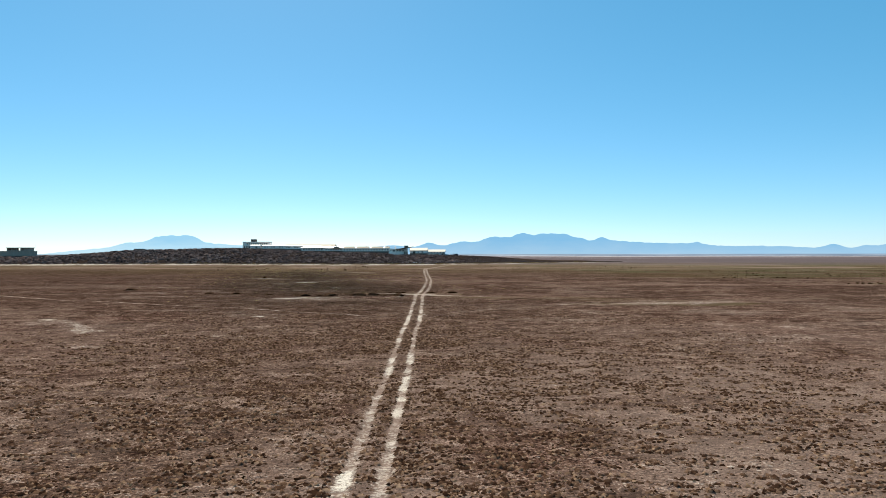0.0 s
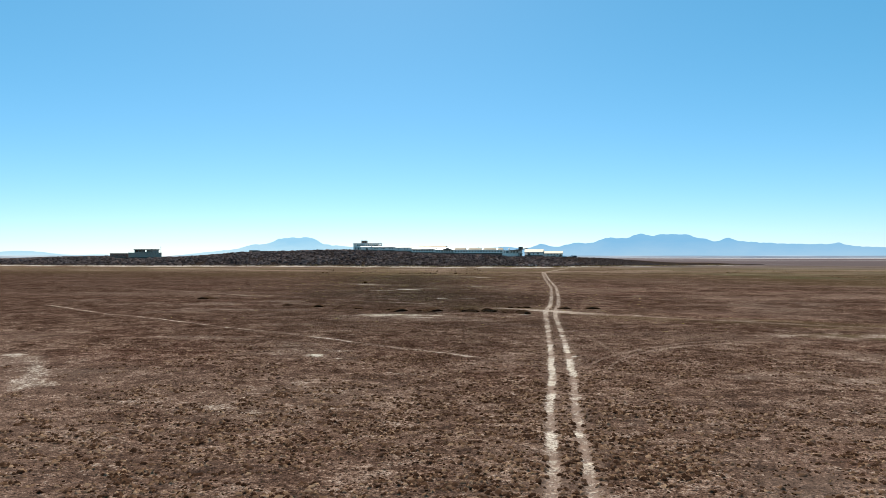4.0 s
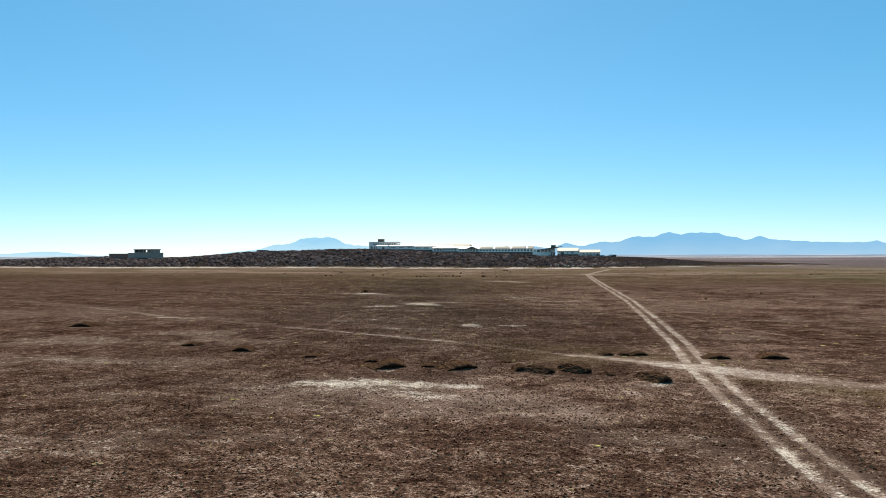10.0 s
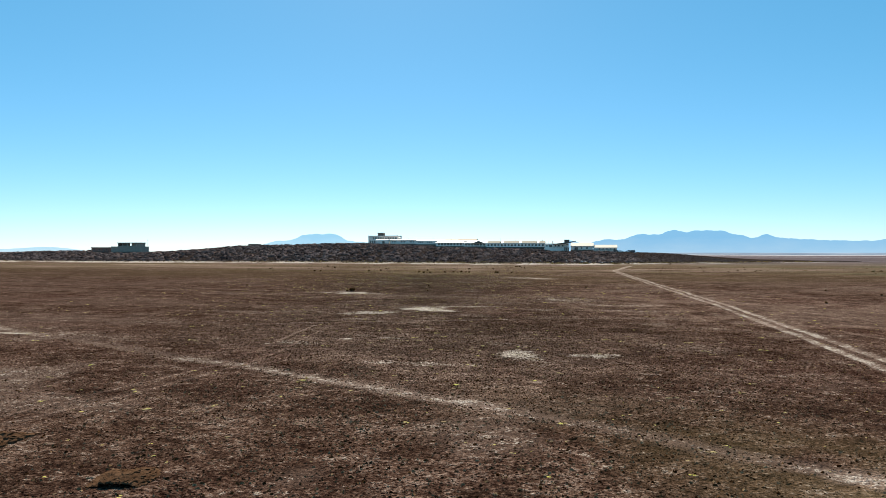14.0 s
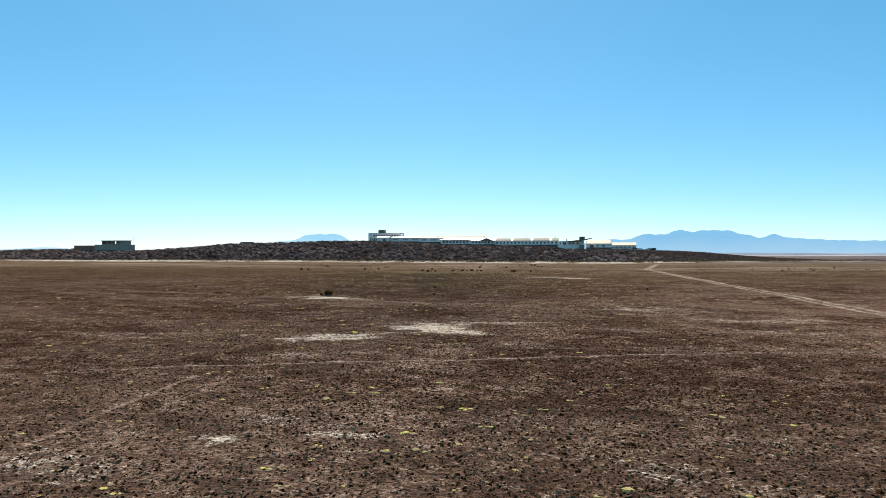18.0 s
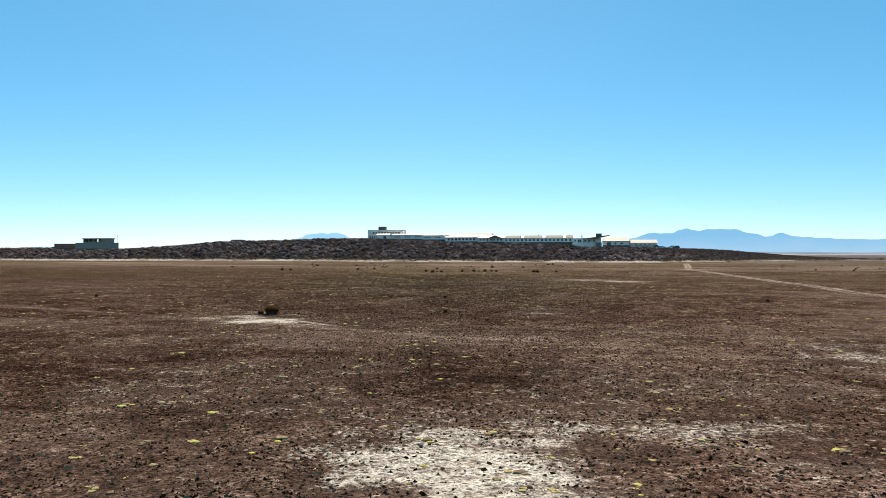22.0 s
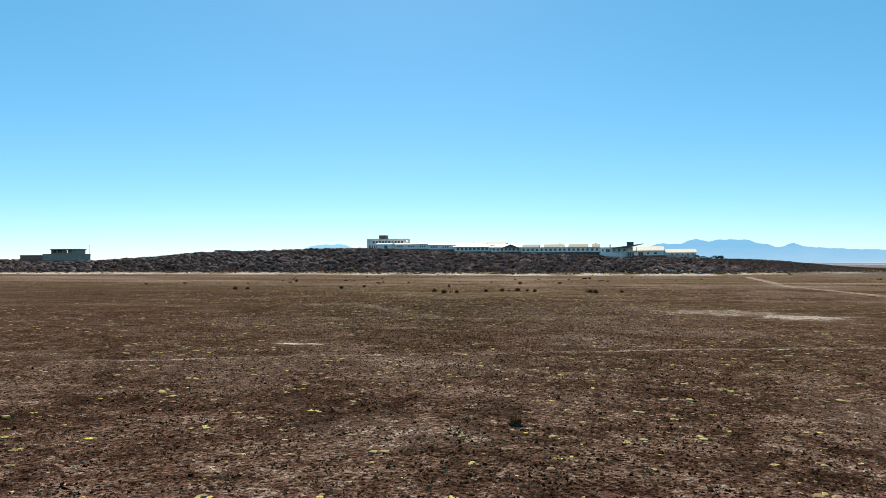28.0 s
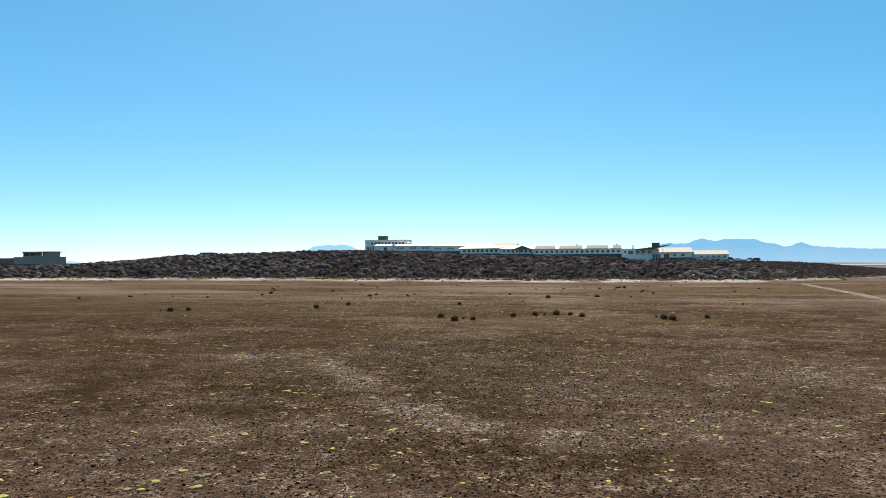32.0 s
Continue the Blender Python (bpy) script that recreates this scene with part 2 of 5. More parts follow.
M_HEART = islands("shrub_heart", [(0.15, (0.044, 0.030, 0.026)), (0.5, (0.105, 0.074, 0.066)), (0.86, (0.185, 0.137, 0.122))], scale=1.6, relief=0.5, grain=3.0)
M_STRAW = islands("straw_tuft", [(0.1, (0.05, 0.03, 0.012)), (0.5, (0.15, 0.095, 0.035)), (0.9, (0.36, 0.25, 0.10))], scale=8.0)
M_TUFT = islands("dark_tuft", [(0.15, (0.030, 0.015, 0.007)), (0.5, (0.075, 0.043, 0.020)), (0.86, (0.17, 0.115, 0.052))], scale=8.0)
M_BLADE = islands("grass_blade", [(0.15, (0.045, 0.022, 0.010)), (0.5, (0.105, 0.056, 0.026)), (0.85, (0.25, 0.155, 0.075))], rough=0.7, sheer=0.22)
M_LITTER = plain("dark_litter", (0.03, 0.018, 0.01), (0.08, 0.05, 0.026), 8.0, relief=0.03)
M_BANK = plain("bank_earth", (0.030, 0.014, 0.007), (0.125, 0.070, 0.040), 3.0, rough=0.95, relief=0.05)
M_BANK.node_tree.nodes["Principled BSDF"].inputs["Specular IOR Level"].default_value = 0.0
M_ROCK = plain("pale_rock", (0.30, 0.28, 0.25), (0.60, 0.57, 0.52), 2.0, relief=0.05)
M_PLASTER = plain("salt_plaster", (0.90, 0.76, 0.64), (0.96, 0.85, 0.75), 0.8, spread=0.12, relief=0.01)
M_WHITE = plain("white_roofing", (0.66, 0.62, 0.56), (0.78, 0.75, 0.70), 0.5, rough=0.55)
M_CREAM = plain("cream_roofing", (0.36, 0.31, 0.24), (0.48, 0.43, 0.34), 0.6, rough=0.7)
M_THATCH = plain("tan_roofing", (0.24, 0.18, 0.115), (0.37, 0.29, 0.20), 1.2, spread=0.15, relief=0.03)
M_BROWN = plain("brown_gable", (0.14, 0.095, 0.065), (0.26, 0.19, 0.14), 1.5, relief=0.02)
M_CONCRETE = plain("grey_concrete", (0.26, 0.20, 0.15), (0.42, 0.345, 0.275), 0.6, relief=0.02)
M_BRICK = plain("red_brickwork", (0.22, 0.085, 0.055), (0.38, 0.17, 0.12), 2.5, relief=0.02)
M_STONE = plain("dark_stone", (0.07, 0.05, 0.04), (0.2, 0.15, 0.115), 1.6, relief=0.08)
M_PLANK = plain("weathered_plank", (0.10, 0.07, 0.05), (0.25, 0.19, 0.14), 2.0, relief=0.01)
M_FRAME = plain("window_frame", (0.28, 0.24, 0.2), (0.42, 0.38, 0.33), 3.0)
M_GLASS = plain("window_glass", (0.012, 0.014, 0.018), (0.03, 0.035, 0.04), 1.0, rough=0.12)
M_DARK = plain("unlit_interior", (0.012, 0.011, 0.010), (0.03, 0.027, 0.024), 1.0)
M_METAL = plain("grey_metal", (0.22, 0.22, 0.23), (0.4, 0.4, 0.41), 3.0, rough=0.5, metal=0.6)
M_TYRE = plain("tyre_rubber", (0.015, 0.015, 0.016), (0.04, 0.04, 0.04), 4.0)
M_CAR_WHITE = plain("white_car_paint", (0.66, 0.66, 0.66), (0.78, 0.78, 0.78), 1.0, rough=0.25)
M_CAR_DARK = plain("dark_car_paint", (0.02, 0.022, 0.027), (0.045, 0.048, 0.055), 1.0, rough=0.25)
M_MOUNT = hazy_mountain_material("far_mountain_haze", (0.40, 0.64, 0.85), (0.25, 0.545, 0.83))
M_MOUNT_L = hazy_mountain_material("far_mountain_pale_haze", (0.62, 0.86, 0.97), (0.36, 0.69, 0.93))


# ---- helpers for meshes ----
def npmesh(name, verts, faces, mat, smooth=False):
    """A mesh from arrays; faces all have the same number of corners."""
    me = bpy.data.meshes.new(name)
    n, k = faces.shape
    me.vertices.add(len(verts))
    me.vertices.foreach_set("co", np.ascontiguousarray(verts, dtype=np.float32).ravel())
    me.loops.add(n * k)
    me.loops.foreach_set("vertex_index", faces.astype(np.int32).ravel())
    me.polygons.add(n)
    me.polygons.foreach_set("loop_start", np.arange(0, n * k, k, dtype=np.int32))
    me.polygons.foreach_set("use_smooth", np.full(n, smooth))
    me.update(calc_edges=True)
    me.materials.append(mat)
    return me


def part(name, bm, mat, parent=None, label=""):
    me = bpy.data.meshes.new(name)
    bm.to_mesh(me)
    bm.free()
    me.materials.append(mat)
    ob = new(name, me)
    ob.parent = parent
    if label:
        tagged(ob, label)
    return ob


def box(bm, x0, x1, y0, y1, z0, z1):
    v = [bm.verts.new((x, y, z)) for z in (z0, z1) for x, y in ((x0, y0), (x1, y0), (x1, y1), (x0, y1))]
    for f in ((3, 2, 1, 0), (4, 5, 6, 7), (0, 1, 5, 4), (1, 2, 6, 5), (2, 3, 7, 6), (3, 0, 4, 7)):
        bm.faces.new([v[i] for i in f])
    return v


def prism(bm, outline, y0, y1):
    """An outline in x and z, drawn out along y."""
    a = [bm.verts.new((x, y0, z)) for x, z in outline]
    b = [bm.verts.new((x, y1, z)) for x, z in outline]
    n = len(outline)
    bm.faces.new(a)
    bm.faces.new(b[::-1])
    for i in range(n):
        bm.faces.new((a[i], b[i], b[(i + 1) % n], a[(i + 1) % n]))
    bmesh.ops.recalc_face_normals(bm, faces=bm.faces)


def prism_x(bm, outline, x0, x1):
    """An outline in y and z, drawn out along x."""
    a = [bm.verts.new((x0, y, z)) for y, z in outline]
    b = [bm.verts.new((x1, y, z)) for y, z in outline]
    n = len(outline)
    bm.faces.new(a)
    bm.faces.new(b[::-1])
    for i in range(n):
        bm.faces.new((a[i], b[i], b[(i + 1) % n], a[(i + 1) % n]))
    bmesh.ops.recalc_face_normals(bm, faces=bm.faces)


def lattice(ix, iy, seed):
    h = (ix.astype(np.int64) * 374761393 + iy.astype(np.int64) * 668265263 + seed * 1442695041) & 0xFFFFFFFF
    h = ((h ^ (h >> 13)) * 1274126177) & 0xFFFFFFFF
    return ((h ^ (h >> 16)) & 0xFFFF) / 65535.0


def vnoise(x, y, size, seed=0):
    """Smooth noise from 0 to 1 with bumps of that size in metres."""
    u, v = x / size, y / size
    iu, iv = np.floor(u), np.floor(v)
    fu, fv = u - iu, v - iv
    fu, fv = fu * fu * (3 - 2 * fu), fv * fv * (3 - 2 * fv)
    a, b = lattice(iu, iv, seed), lattice(iu + 1, iv, seed)
    c, d = lattice(iu, iv + 1, seed), lattice(iu + 1, iv + 1, seed)
    return (a * (1 - fu) + b * fu) * (1 - fv) + (c * (1 - fu) + d * fu) * fv


def fbm(x, y, size, seed=0, octaves=4):
    out, amp, total = 0, 1.0, 0.0
    for k in range(octaves):
        out = out + amp * vnoise(x, y, size / 2 ** k, seed + 17 * k)
        total += amp
        amp *= 0.55
    return out / total


def smooth(x, a, b):
    k = np.clip((x - a) / (b - a), 0, 1)
    return k * k * (3 - 2 * k)


def path_distance(x, y, line):
    """The distance of each point from a line of points, and how far along the line."""
    best, along, run = np.full(x.shape, 1e9), np.zeros(x.shape), 0.0
    for (ax, ay), (bx, by) in zip(line[:-1], line[1:]):
        dx, dy = bx - ax, by - ay
        length = math.hypot(dx, dy)
        k = np.clip(((x - ax) * dx + (y - ay) * dy) / length ** 2, 0, 1)
        d = np.hypot(x - ax - k * dx, y - ay - k * dy)
        near = d < best
        best, along = np.where(near, d, best), np.where(near, run + k * length, along)
        run += length
    return best, along


# ---- plan of the plain ----
RUT = [(-3.5, 0), (-3.7, 36), (-4.1, 47.4), (-4.8, 66), (-5.9, 90), (-6.0, 100), (-6.35, 108), (-6.7, 117), (-7.4, 130), (-8.1, 146), (-8.8, 157), (-9.1, 167), (-8.9, 184), (-9.5, 212),
       (-11, 255), (-13, 287), (-15.8, 330), (-18.3, 372), (-21, 420), (-22.2, 450), (-21, 470), (-17.5, 498), (-13.5, 541), (-9, 575)]
RUT_R = [(x + 1.62, y) for x, y in RUT]
TRAIL = [(-180, 247), (-106, 212.5), (-87, 202.5), (-61, 191.5), (-51.2, 188.2), (-43.3, 184.5), (-36.7, 181.6), (-27.5, 177.4), (-21.4, 173.9), (-15.2, 170.9), (-9, 167.6), (-1, 164.2), (5, 161.3), (10, 158.3), (32, 149), (70, 136), (140, 118)]
PATHS = [  # line, half width, salt, dust
    ([(-110, 164), (-82.2, 147), (-62, 136.2), (-46, 127), (-32.3, 119.2), (-25, 114.9), (-17.1, 111.3), (-12.4, 108.4), (-8.5, 107.2)], 0.22, 0.5, 0.95),
    ([(-66, 213), (-58, 216.2), (-50.5, 219.3), (-42.7, 222.5), (-31, 227.3), (-18, 232)], 0.16, 0.32, 0.6),
    ([(-112, 276), (-99, 273.3), (-88, 270.5), (-78, 267.2), (-65.5, 264), (-55, 261.4), (-40, 258)], 0.45, 0.42, 1.0),
    ([(-74.5, 269.6), (-71.9, 268), (-69.5, 266.6), (-66.7, 264.9), (-63.2, 263.2), (-58, 261.5)], 0.28, 0.42, 0.7),
    ([(-96, 305), (-80, 311.5), (-70.4, 315.4), (-59, 319.5), (-45, 324)], 0.2, 0.30, 0.5),
    ([(-3.4, 104), (-2.4, 109), (-0.9, 112.3), (2.8, 118), (5.7, 121.3), (9, 124.2), (18, 130)], 0.16, 0.14, 0.6),
    ([(-1.6, 104), (-1.1, 107.7), (0.4, 111.7), (2.0, 114.5), (5.0, 118.5), (8, 121.5), (18, 127)], 0.16, 0.14, 0.6),
    ([(-6, 128), (-4.2, 135), (-1.2, 140.6), (4, 145), (12, 147)], 0.14, 0.1, 0.5),
    ([(-5.2, 58), (-1.5, 66), (1.5, 76), (2.5, 90), (0.5, 108), (-3, 130)], 0.15, 0.0, 0.3),
    ([(-16, 262), (-6, 225), (2, 200), (8, 188)], 0.2, 0.0, 0.28),
    ([(-56, 172), (-54, 190), (-58, 214)], 0.15, 0.08, 0.4),
    ([(-54.3, 172), (-52.2, 190), (-56, 214)], 0.15, 0.08, 0.4),
    ([(-90, 330), (-82, 318), (-76, 306), (-66, 300)], 0.35, 0.05, 0.35),
]
PATCHES = [  # x, y, half length, half width, turn, salt, dust
    (-38, 154.5, 3.0, 1.4, 6, 0.7, 0.7), (-29.5, 155.4, 5.0, 1.4, -4, 0.66, 0.7), (-33, 154.0, 9.0, 3.0, 6, 0.36, 0.75), (-31, 151, 14, 4.5, 0, 0.12, 0.6), (-28.5, 151.3, 2.0, 0.9, -10, 0.5, 0.3), (-22, 147, 7, 4, -20, 0.12, 0.35),
    (-77, 171.5, 18, 4.0, 10, 0.22, 0.55), (-71.5, 155, 6, 4, 30, 0.12, 0.5), (-67, 181, 8, 3, 5, 0.2, 0.55), (-108, 205, 26, 10, 12, 0.05, 0.45),
    (-28.3, 106.7, 0.9, 0.5, 0, 1.1, 0.6), (-25.5, 105.5, 0.8, 0.4, -30, 0.9, 0.6), (-26.8, 107.4, 0.5, 0.3, 0, 0.8, 0.5), (-27.4, 110.3, 1.8, 0.8, 10, 0.36, 0.4), (-31.8, 109.9, 2.2, 0.9, 0, 0.26, 0.4), (-4.4, 111.3, 0.5, 0.9, 0, 0.8, 0.6), (-38.8, 113.1, 2.4, 1.0, 0, 0.2, 0.4),
    (-57, 101.6, 1.6, 1.0, 0, 0.5, 0.6), (-49, 95.5, 7.0, 0.9, -50, 0.4, 0.6), (-45.5, 91.5, 3.0, 0.7, -8, 0.42, 0.6), (-54, 98.5, 4, 2, -20, 0.2, 0.5), (-26.7, 86.8, 2.8, 0.8, -6, 0.42, 0.5), (-38.9, 78.2, 2.2, 1.0, 0, 0.4, 0.5), (-64, 160, 9, 2.0, 0, 0.25, 0.6),
    (35, 135.5, 14, 3.0, 12, 0.36, 1.0), (46, 140, 11, 3.0, 8, 0.32, 1.0), (-17.5, 99, 1.4, 0.4, 0, 0.45, 0.2), (-45, 118, 4, 1.0, 5, 0.25, 0.4),
    (-51.8, 237, 3.8, 2.6, -12, 0.72, 0.7), (-57.2, 228.8, 5.0, 1.9, 42, 0.62, 0.6), (-47, 241.6, 3.6, 1.3, 4, 0.48, 0.5), (-54.4, 232.6, 2.0, 1.2, 40, 0.45, 0.5), (-42.5, 239, 3, 1.0, -5, 0.32, 0.4),
    (-54.5, 221.0, 2.8, 1.2, 20, 0.4, 0.5), (-50.5, 217.0, 0.9, 1.6, 0, 0.42, 0.4),
    (-33.6, 197.4, 2.2, 3.2, 20, 0.62, 0.5), (-29.3, 199.0, 3.6, 1.2, 8, 0.48, 0.4), (-36, 203.5, 2.4, 1.4, 0, 0.3, 0.3), (-39.5, 192.3, 4.4, 1.0, 4, 0.4, 0.4), (-31.5, 191, 2, 2.6, 30, 0.4, 0.4),
    (-27.5, 248.4, 7.5, 1.3, 3, 0.35, 0.5), (-34, 260, 6, 3.4, 0, 0.36, 0.5), (-31, 257, 10, 4.0, 0, 0.22, 0.4), (-44.6, 242.4, 4.5, 1.6, 0, 0.42, 0.5), (-36.5, 238.5, 3.4, 1.0, -8, 0.34, 0.4), (-24, 240, 5, 1.5, 0, 0.22, 0.3), (-18, 250, 5, 1.2, 6, 0.3, 0.3),
    (-75.6, 268.6, 3.0, 2.0, 5, 1.0, 1.0), (-73.4, 267.7, 2.2, 1.0, -20, 0.8, 0.9), (-78.2, 271.0, 2.6, 1.2, 0, 0.62, 0.9), (-80.2, 269.3, 3.0, 0.9, -6, 0.45, 0.9), (-74.4, 272.7, 1.8, 0.6, 0, 0.42, 0.8), (-69.4, 265.8, 3.0, 0.5, -20, 0.42, 0.8), (-79.2, 275.0, 1.8, 0.8, 0, 0.30, 0.8), (-90, 262, 12, 4, 0, 0.1, 0.4),
    (-85.1, 316.4, 2.0, 0.55, 4, 0.95, 0.6), (-51.5, 353, 6.5, 5.0, 10, 0.40, 0.6), (-46, 349, 5.4, 3.4, 0, 0.56, 0.6), (-66.6, 320.4, 2.2, 1.6, 0, 0.5, 0.4), (-62.3, 321.4, 1.8, 1.0, 0, 0.44, 0.4),
    (-75, 310.5, 3.0, 1.4, 0, 0.2, 0.4), (-55.2, 280.6, 2.8, 1.0, -12, 0.38, 0.4), (-83.7, 200.2, 3.0, 0.7, 0, 0.6, 0.5), (-50.5, 203.4, 1.5, 0.6, 0, 0.55, 0.4), (-46.5, 205.0, 1.5, 0.6, 0, 0.5, 0.4), (-50.0, 206.2, 1.6, 0.7, 0, 0.34, 0.4), (-49.5, 218.2, 3.0, 1.2, 10, 0.3, 0.4), (-37.8, 204.4, 1.6, 0.7, 0, 0.36, 0.4), (-36.4, 203.6, 1.2, 0.8, 0, 0.36, 0.4), (-40.8, 201.5, 1.6, 0.8, 0, 0.32, 0.4), (-54.0, 199.5, 2.0, 1.2, 0, 0.3, 0.4), (-66.5, 247, 4, 1.2, 0, 0.2, 0.3),
    (-60.5, 262, 2, 0.8, 0, 0.3, 0.3), (-95, 330, 16, 5, 8, 0.05, 0.2), (-130, 300, 30, 6, 5, 0.03, 0.2), (38, 86, 10, 4, 10, 0.2, 0.4), (-8, 200, 4, 1.2, 0, 0.18, 0.3),
    (-64, 340, 12, 3, 0, 0.06, 0.2), (-107, 359.2, 4.5, 0.8, 2, 0.34, 0.5), (-100, 361, 5, 1.4, 8, 0.2, 0.5), (-92, 353, 9, 1.8, -50, 0.22, 0.6), (-84, 344, 7, 1.6, -40, 0.26, 0.6), (-74, 340, 5, 1.5, 0, 0.18, 0.5), (-60, 360, 8, 6, 30, 0.2, 0.5), (-66, 379, 6, 2, 0, 0.15, 0.4), (-70, 295, 5, 2, 10, 0.12, 0.3), (-43, 268, 6, 1.6, 0, 0.2, 0.3), (-77, 212, 5, 1.2, 0, 0.12, 0.35), (-47, 206, 5, 2, 20, 0.15, 0.3),
    (-12.5, 158.4, 1.5, 0.7, 10, 0.55, 0.4), (-33.8, 160.7, 2.4, 0.6, 25, 0.3, 0.2), (-27.5, 161.2, 2.0, 0.5, 25, 0.28, 0.2), (-20.2, 160.3, 2.0, 0.5, 10, 0.4, 0.3), (-17.6, 160.6, 0.9, 0.4, 0, 0.45, 0.3), (-29.5, 151.9, 1.6, 1.0, 0, 0.5, 0.4),
    (-24, 158.6, 5, 0.3, -12, 0.3, 0.3), (-15, 155.5, 6, 0.25, -14, 0.3, 0.3), (-25.5, 163.6, 1.2, 0.25, 40, 0.4, 0.4),
]


MEADOWS = [(33, 134, 13, 4.2, -6), (47, 136, 15, 6, 10), (126, 277, 20, 4, 3), (152, 226, 26, 5, 5), (172, 330, 52, 6, 3), (185, 296, 34, 5, 6), (120, 306, 16, 3, 0), (160, 380, 60, 8, 3), (-82, 408, 22, 6, 5), (60, 420, 70, 16, 0), (-66, 407, 12, 4, 0)]


def shore(x):
    """Where the plain meets the foot of the hill."""
    return 584 + 0.92 * np.maximum(x + 28, 0) + 7 * np.sin(x * 0.021 + 0.6) + 3 * np.sin(x * 0.083)


def crest(x):
    """The height of the hill's top along x."""
    xs = [-2000, -1100, -700, -502, -470, -405, -378, -340, -278, -225, -170, -118, -86, -65, -21, 0, 15, 40, 58, 80, 100, 132, 200, 2000]
    zs = [0, 0, 6, 9.3, 7.6, 8.6, 10.8, 13.5, 15.1, 16.4, 13.9, 12.4, 11.6, 9.8, 9.6, 8.7, 8.2, 7.0, 5.9, 4.2, 3.1, 1.8, 0.3, 0]
    return np.interp(x, xs, zs)


def hill(x, y):
    ys = shore(x)
    s = np.clip((y - ys) / np.maximum(690 - ys, 60), 0, 1)
    rise = 1 - (1 - s) ** np.where(x > -42, 1.1, 1.7)
    back = 1 - smooth(y, 800, 1100)
    lumps = (fbm(x, y, 26, 5) - 0.5) * np.where(x > -60, 0.5, 1.6) * smooth(s, 0.02, 0.4) * np.minimum(crest(x) / 6, 1)
    beach = 1.3 * smooth(y, ys - 18, ys + 2) * np.minimum(crest(x), 1)
    return (crest(x) * rise * 0.97 + lumps + beach * (1 - smooth(s, 0, 0.5))) * back


def hill_at(x, y):
    return float(hill(np.array([float(x)]), np.array([float(y)]))[0])


def steps(lo, hi, bands, first):
    """Coordinates that are close in the bands and widen beyond them."""
    out = []
    for a, b, d in bands:
        out.extend(np.arange(a, b, d))
    out.append(bands[-1][1])
    d, p = bands[-1][2], bands[-1][1]
    while p < hi:
        d *= 1.13
        if p < 300 and d > 9:
            d = 9
        p += d
        out.append(min(p, hi))
    d, p, low = bands[0][2], bands[0][0], []
    while p > lo:
        d *= 1.13
        if p > first and d > 8:
            d = 8
        p -= d
        low.append(max(p, lo))
    return np.array(low[::-1] + out)


CX, CY, FAR = -25.0, 150.0, 4650.0
gx = steps(CX - FAR, CX + FAR, [(-95, -24, 0.55), (-24, 0, 0.22), (0, 40, 0.6)], -640)
gy = steps(CY - FAR, CY + FAR, [(25, 330, 0.72), (330, 450, 1.1), (450, 560, 2.2), (560, 720, 3.0)], 0)
X, Y = np.meshgrid(gx, gy)
edge = np.maximum(np.abs(X - CX), np.abs(Y - CY))
rad = np.hypot(X - CX, Y - CY) + 1e-6
pull = 1 + (edge / rad - 1) * smooth(edge, 900, FAR)
X, Y = CX + (X - CX) * pull, CY + (Y - CY) * pull
nearby = (X > -260) & (X < 220) & (Y > 0) & (Y < 600)

salt, dust, grass = np.zeros(X.shape), np.zeros(X.shape), np.zeros(X.shape)
sink = np.zeros(X.shape)
xa, ya = X[nearby], Y[nearby]
s_, d_, k_ = np.zeros(xa.shape), np.zeros(xa.shape), np.zeros(xa.shape)
wob = (fbm(xa, ya, 5, 31) - 0.5) * 0.9
for line, seed in ((RUT, 3), (RUT_R, 4)):
    dist, along = path_distance(xa + wob * 0.25, ya, line)
    core = 1 - smooth(dist, 0.18 + 0.1 * smooth(ya, 120, 170), 0.46 + 0.10 * smooth(ya, 60, 20) + 0.18 * smooth(ya, 120, 170))
    blots = smooth(0.6 * fbm(along, dist * 0 + seed * 9, 3.2, seed) + 0.4 * fbm(xa, ya * 0.7, 0.9, seed + 40, 2), 0.42, 0.62)
    near_part = 1 - smooth(ya, 115, 150)
    s_ = np.maximum(s_, core * (0.32 - 0.06 * near_part + 0.2 * (1 - smooth(ya, 32, 60)) + (0.30 + 0.48 * near_part) * blots))
    d_ = np.maximum(d_, core * 1.1)
    d_ = np.maximum(d_, 0.35 * (1 - smooth(dist, 0.5, 1.1)))
    k_ = np.maximum(k_, 0.07 * core)
dist, along = path_distance(xa + wob * 0.25, ya, [(x + 0.8, y) for x, y in RUT])
core = (1 - smooth(dist, 0.9, 1.7)) * (0.25 * smooth(ya, 200, 240) + 0.75 * smooth(ya, 280, 380))
d_ = np.maximum(d_, core * 0.8)
s_ = np.maximum(s_, core * 0.34)
dist, along = path_distance(xa + wob, ya, TRAIL)
middle = np.exp(-((xa + 5) / 6.5) ** 2)
core = 1 - smooth(dist, 0.35 + 1.2 * middle, 1.1 + 1.8 * middle)
worn = smooth(fbm(xa, ya, 9, 77), 0.4, 0.65)
d_ = np.maximum(d_, core * (0.62 + 0.45 * middle + 0.2 * worn))
s_ = np.maximum(s_, core * (0.12 + 0.36 * middle + 0.28 * worn))
k_ = np.maximum(k_, 0.05 * core)
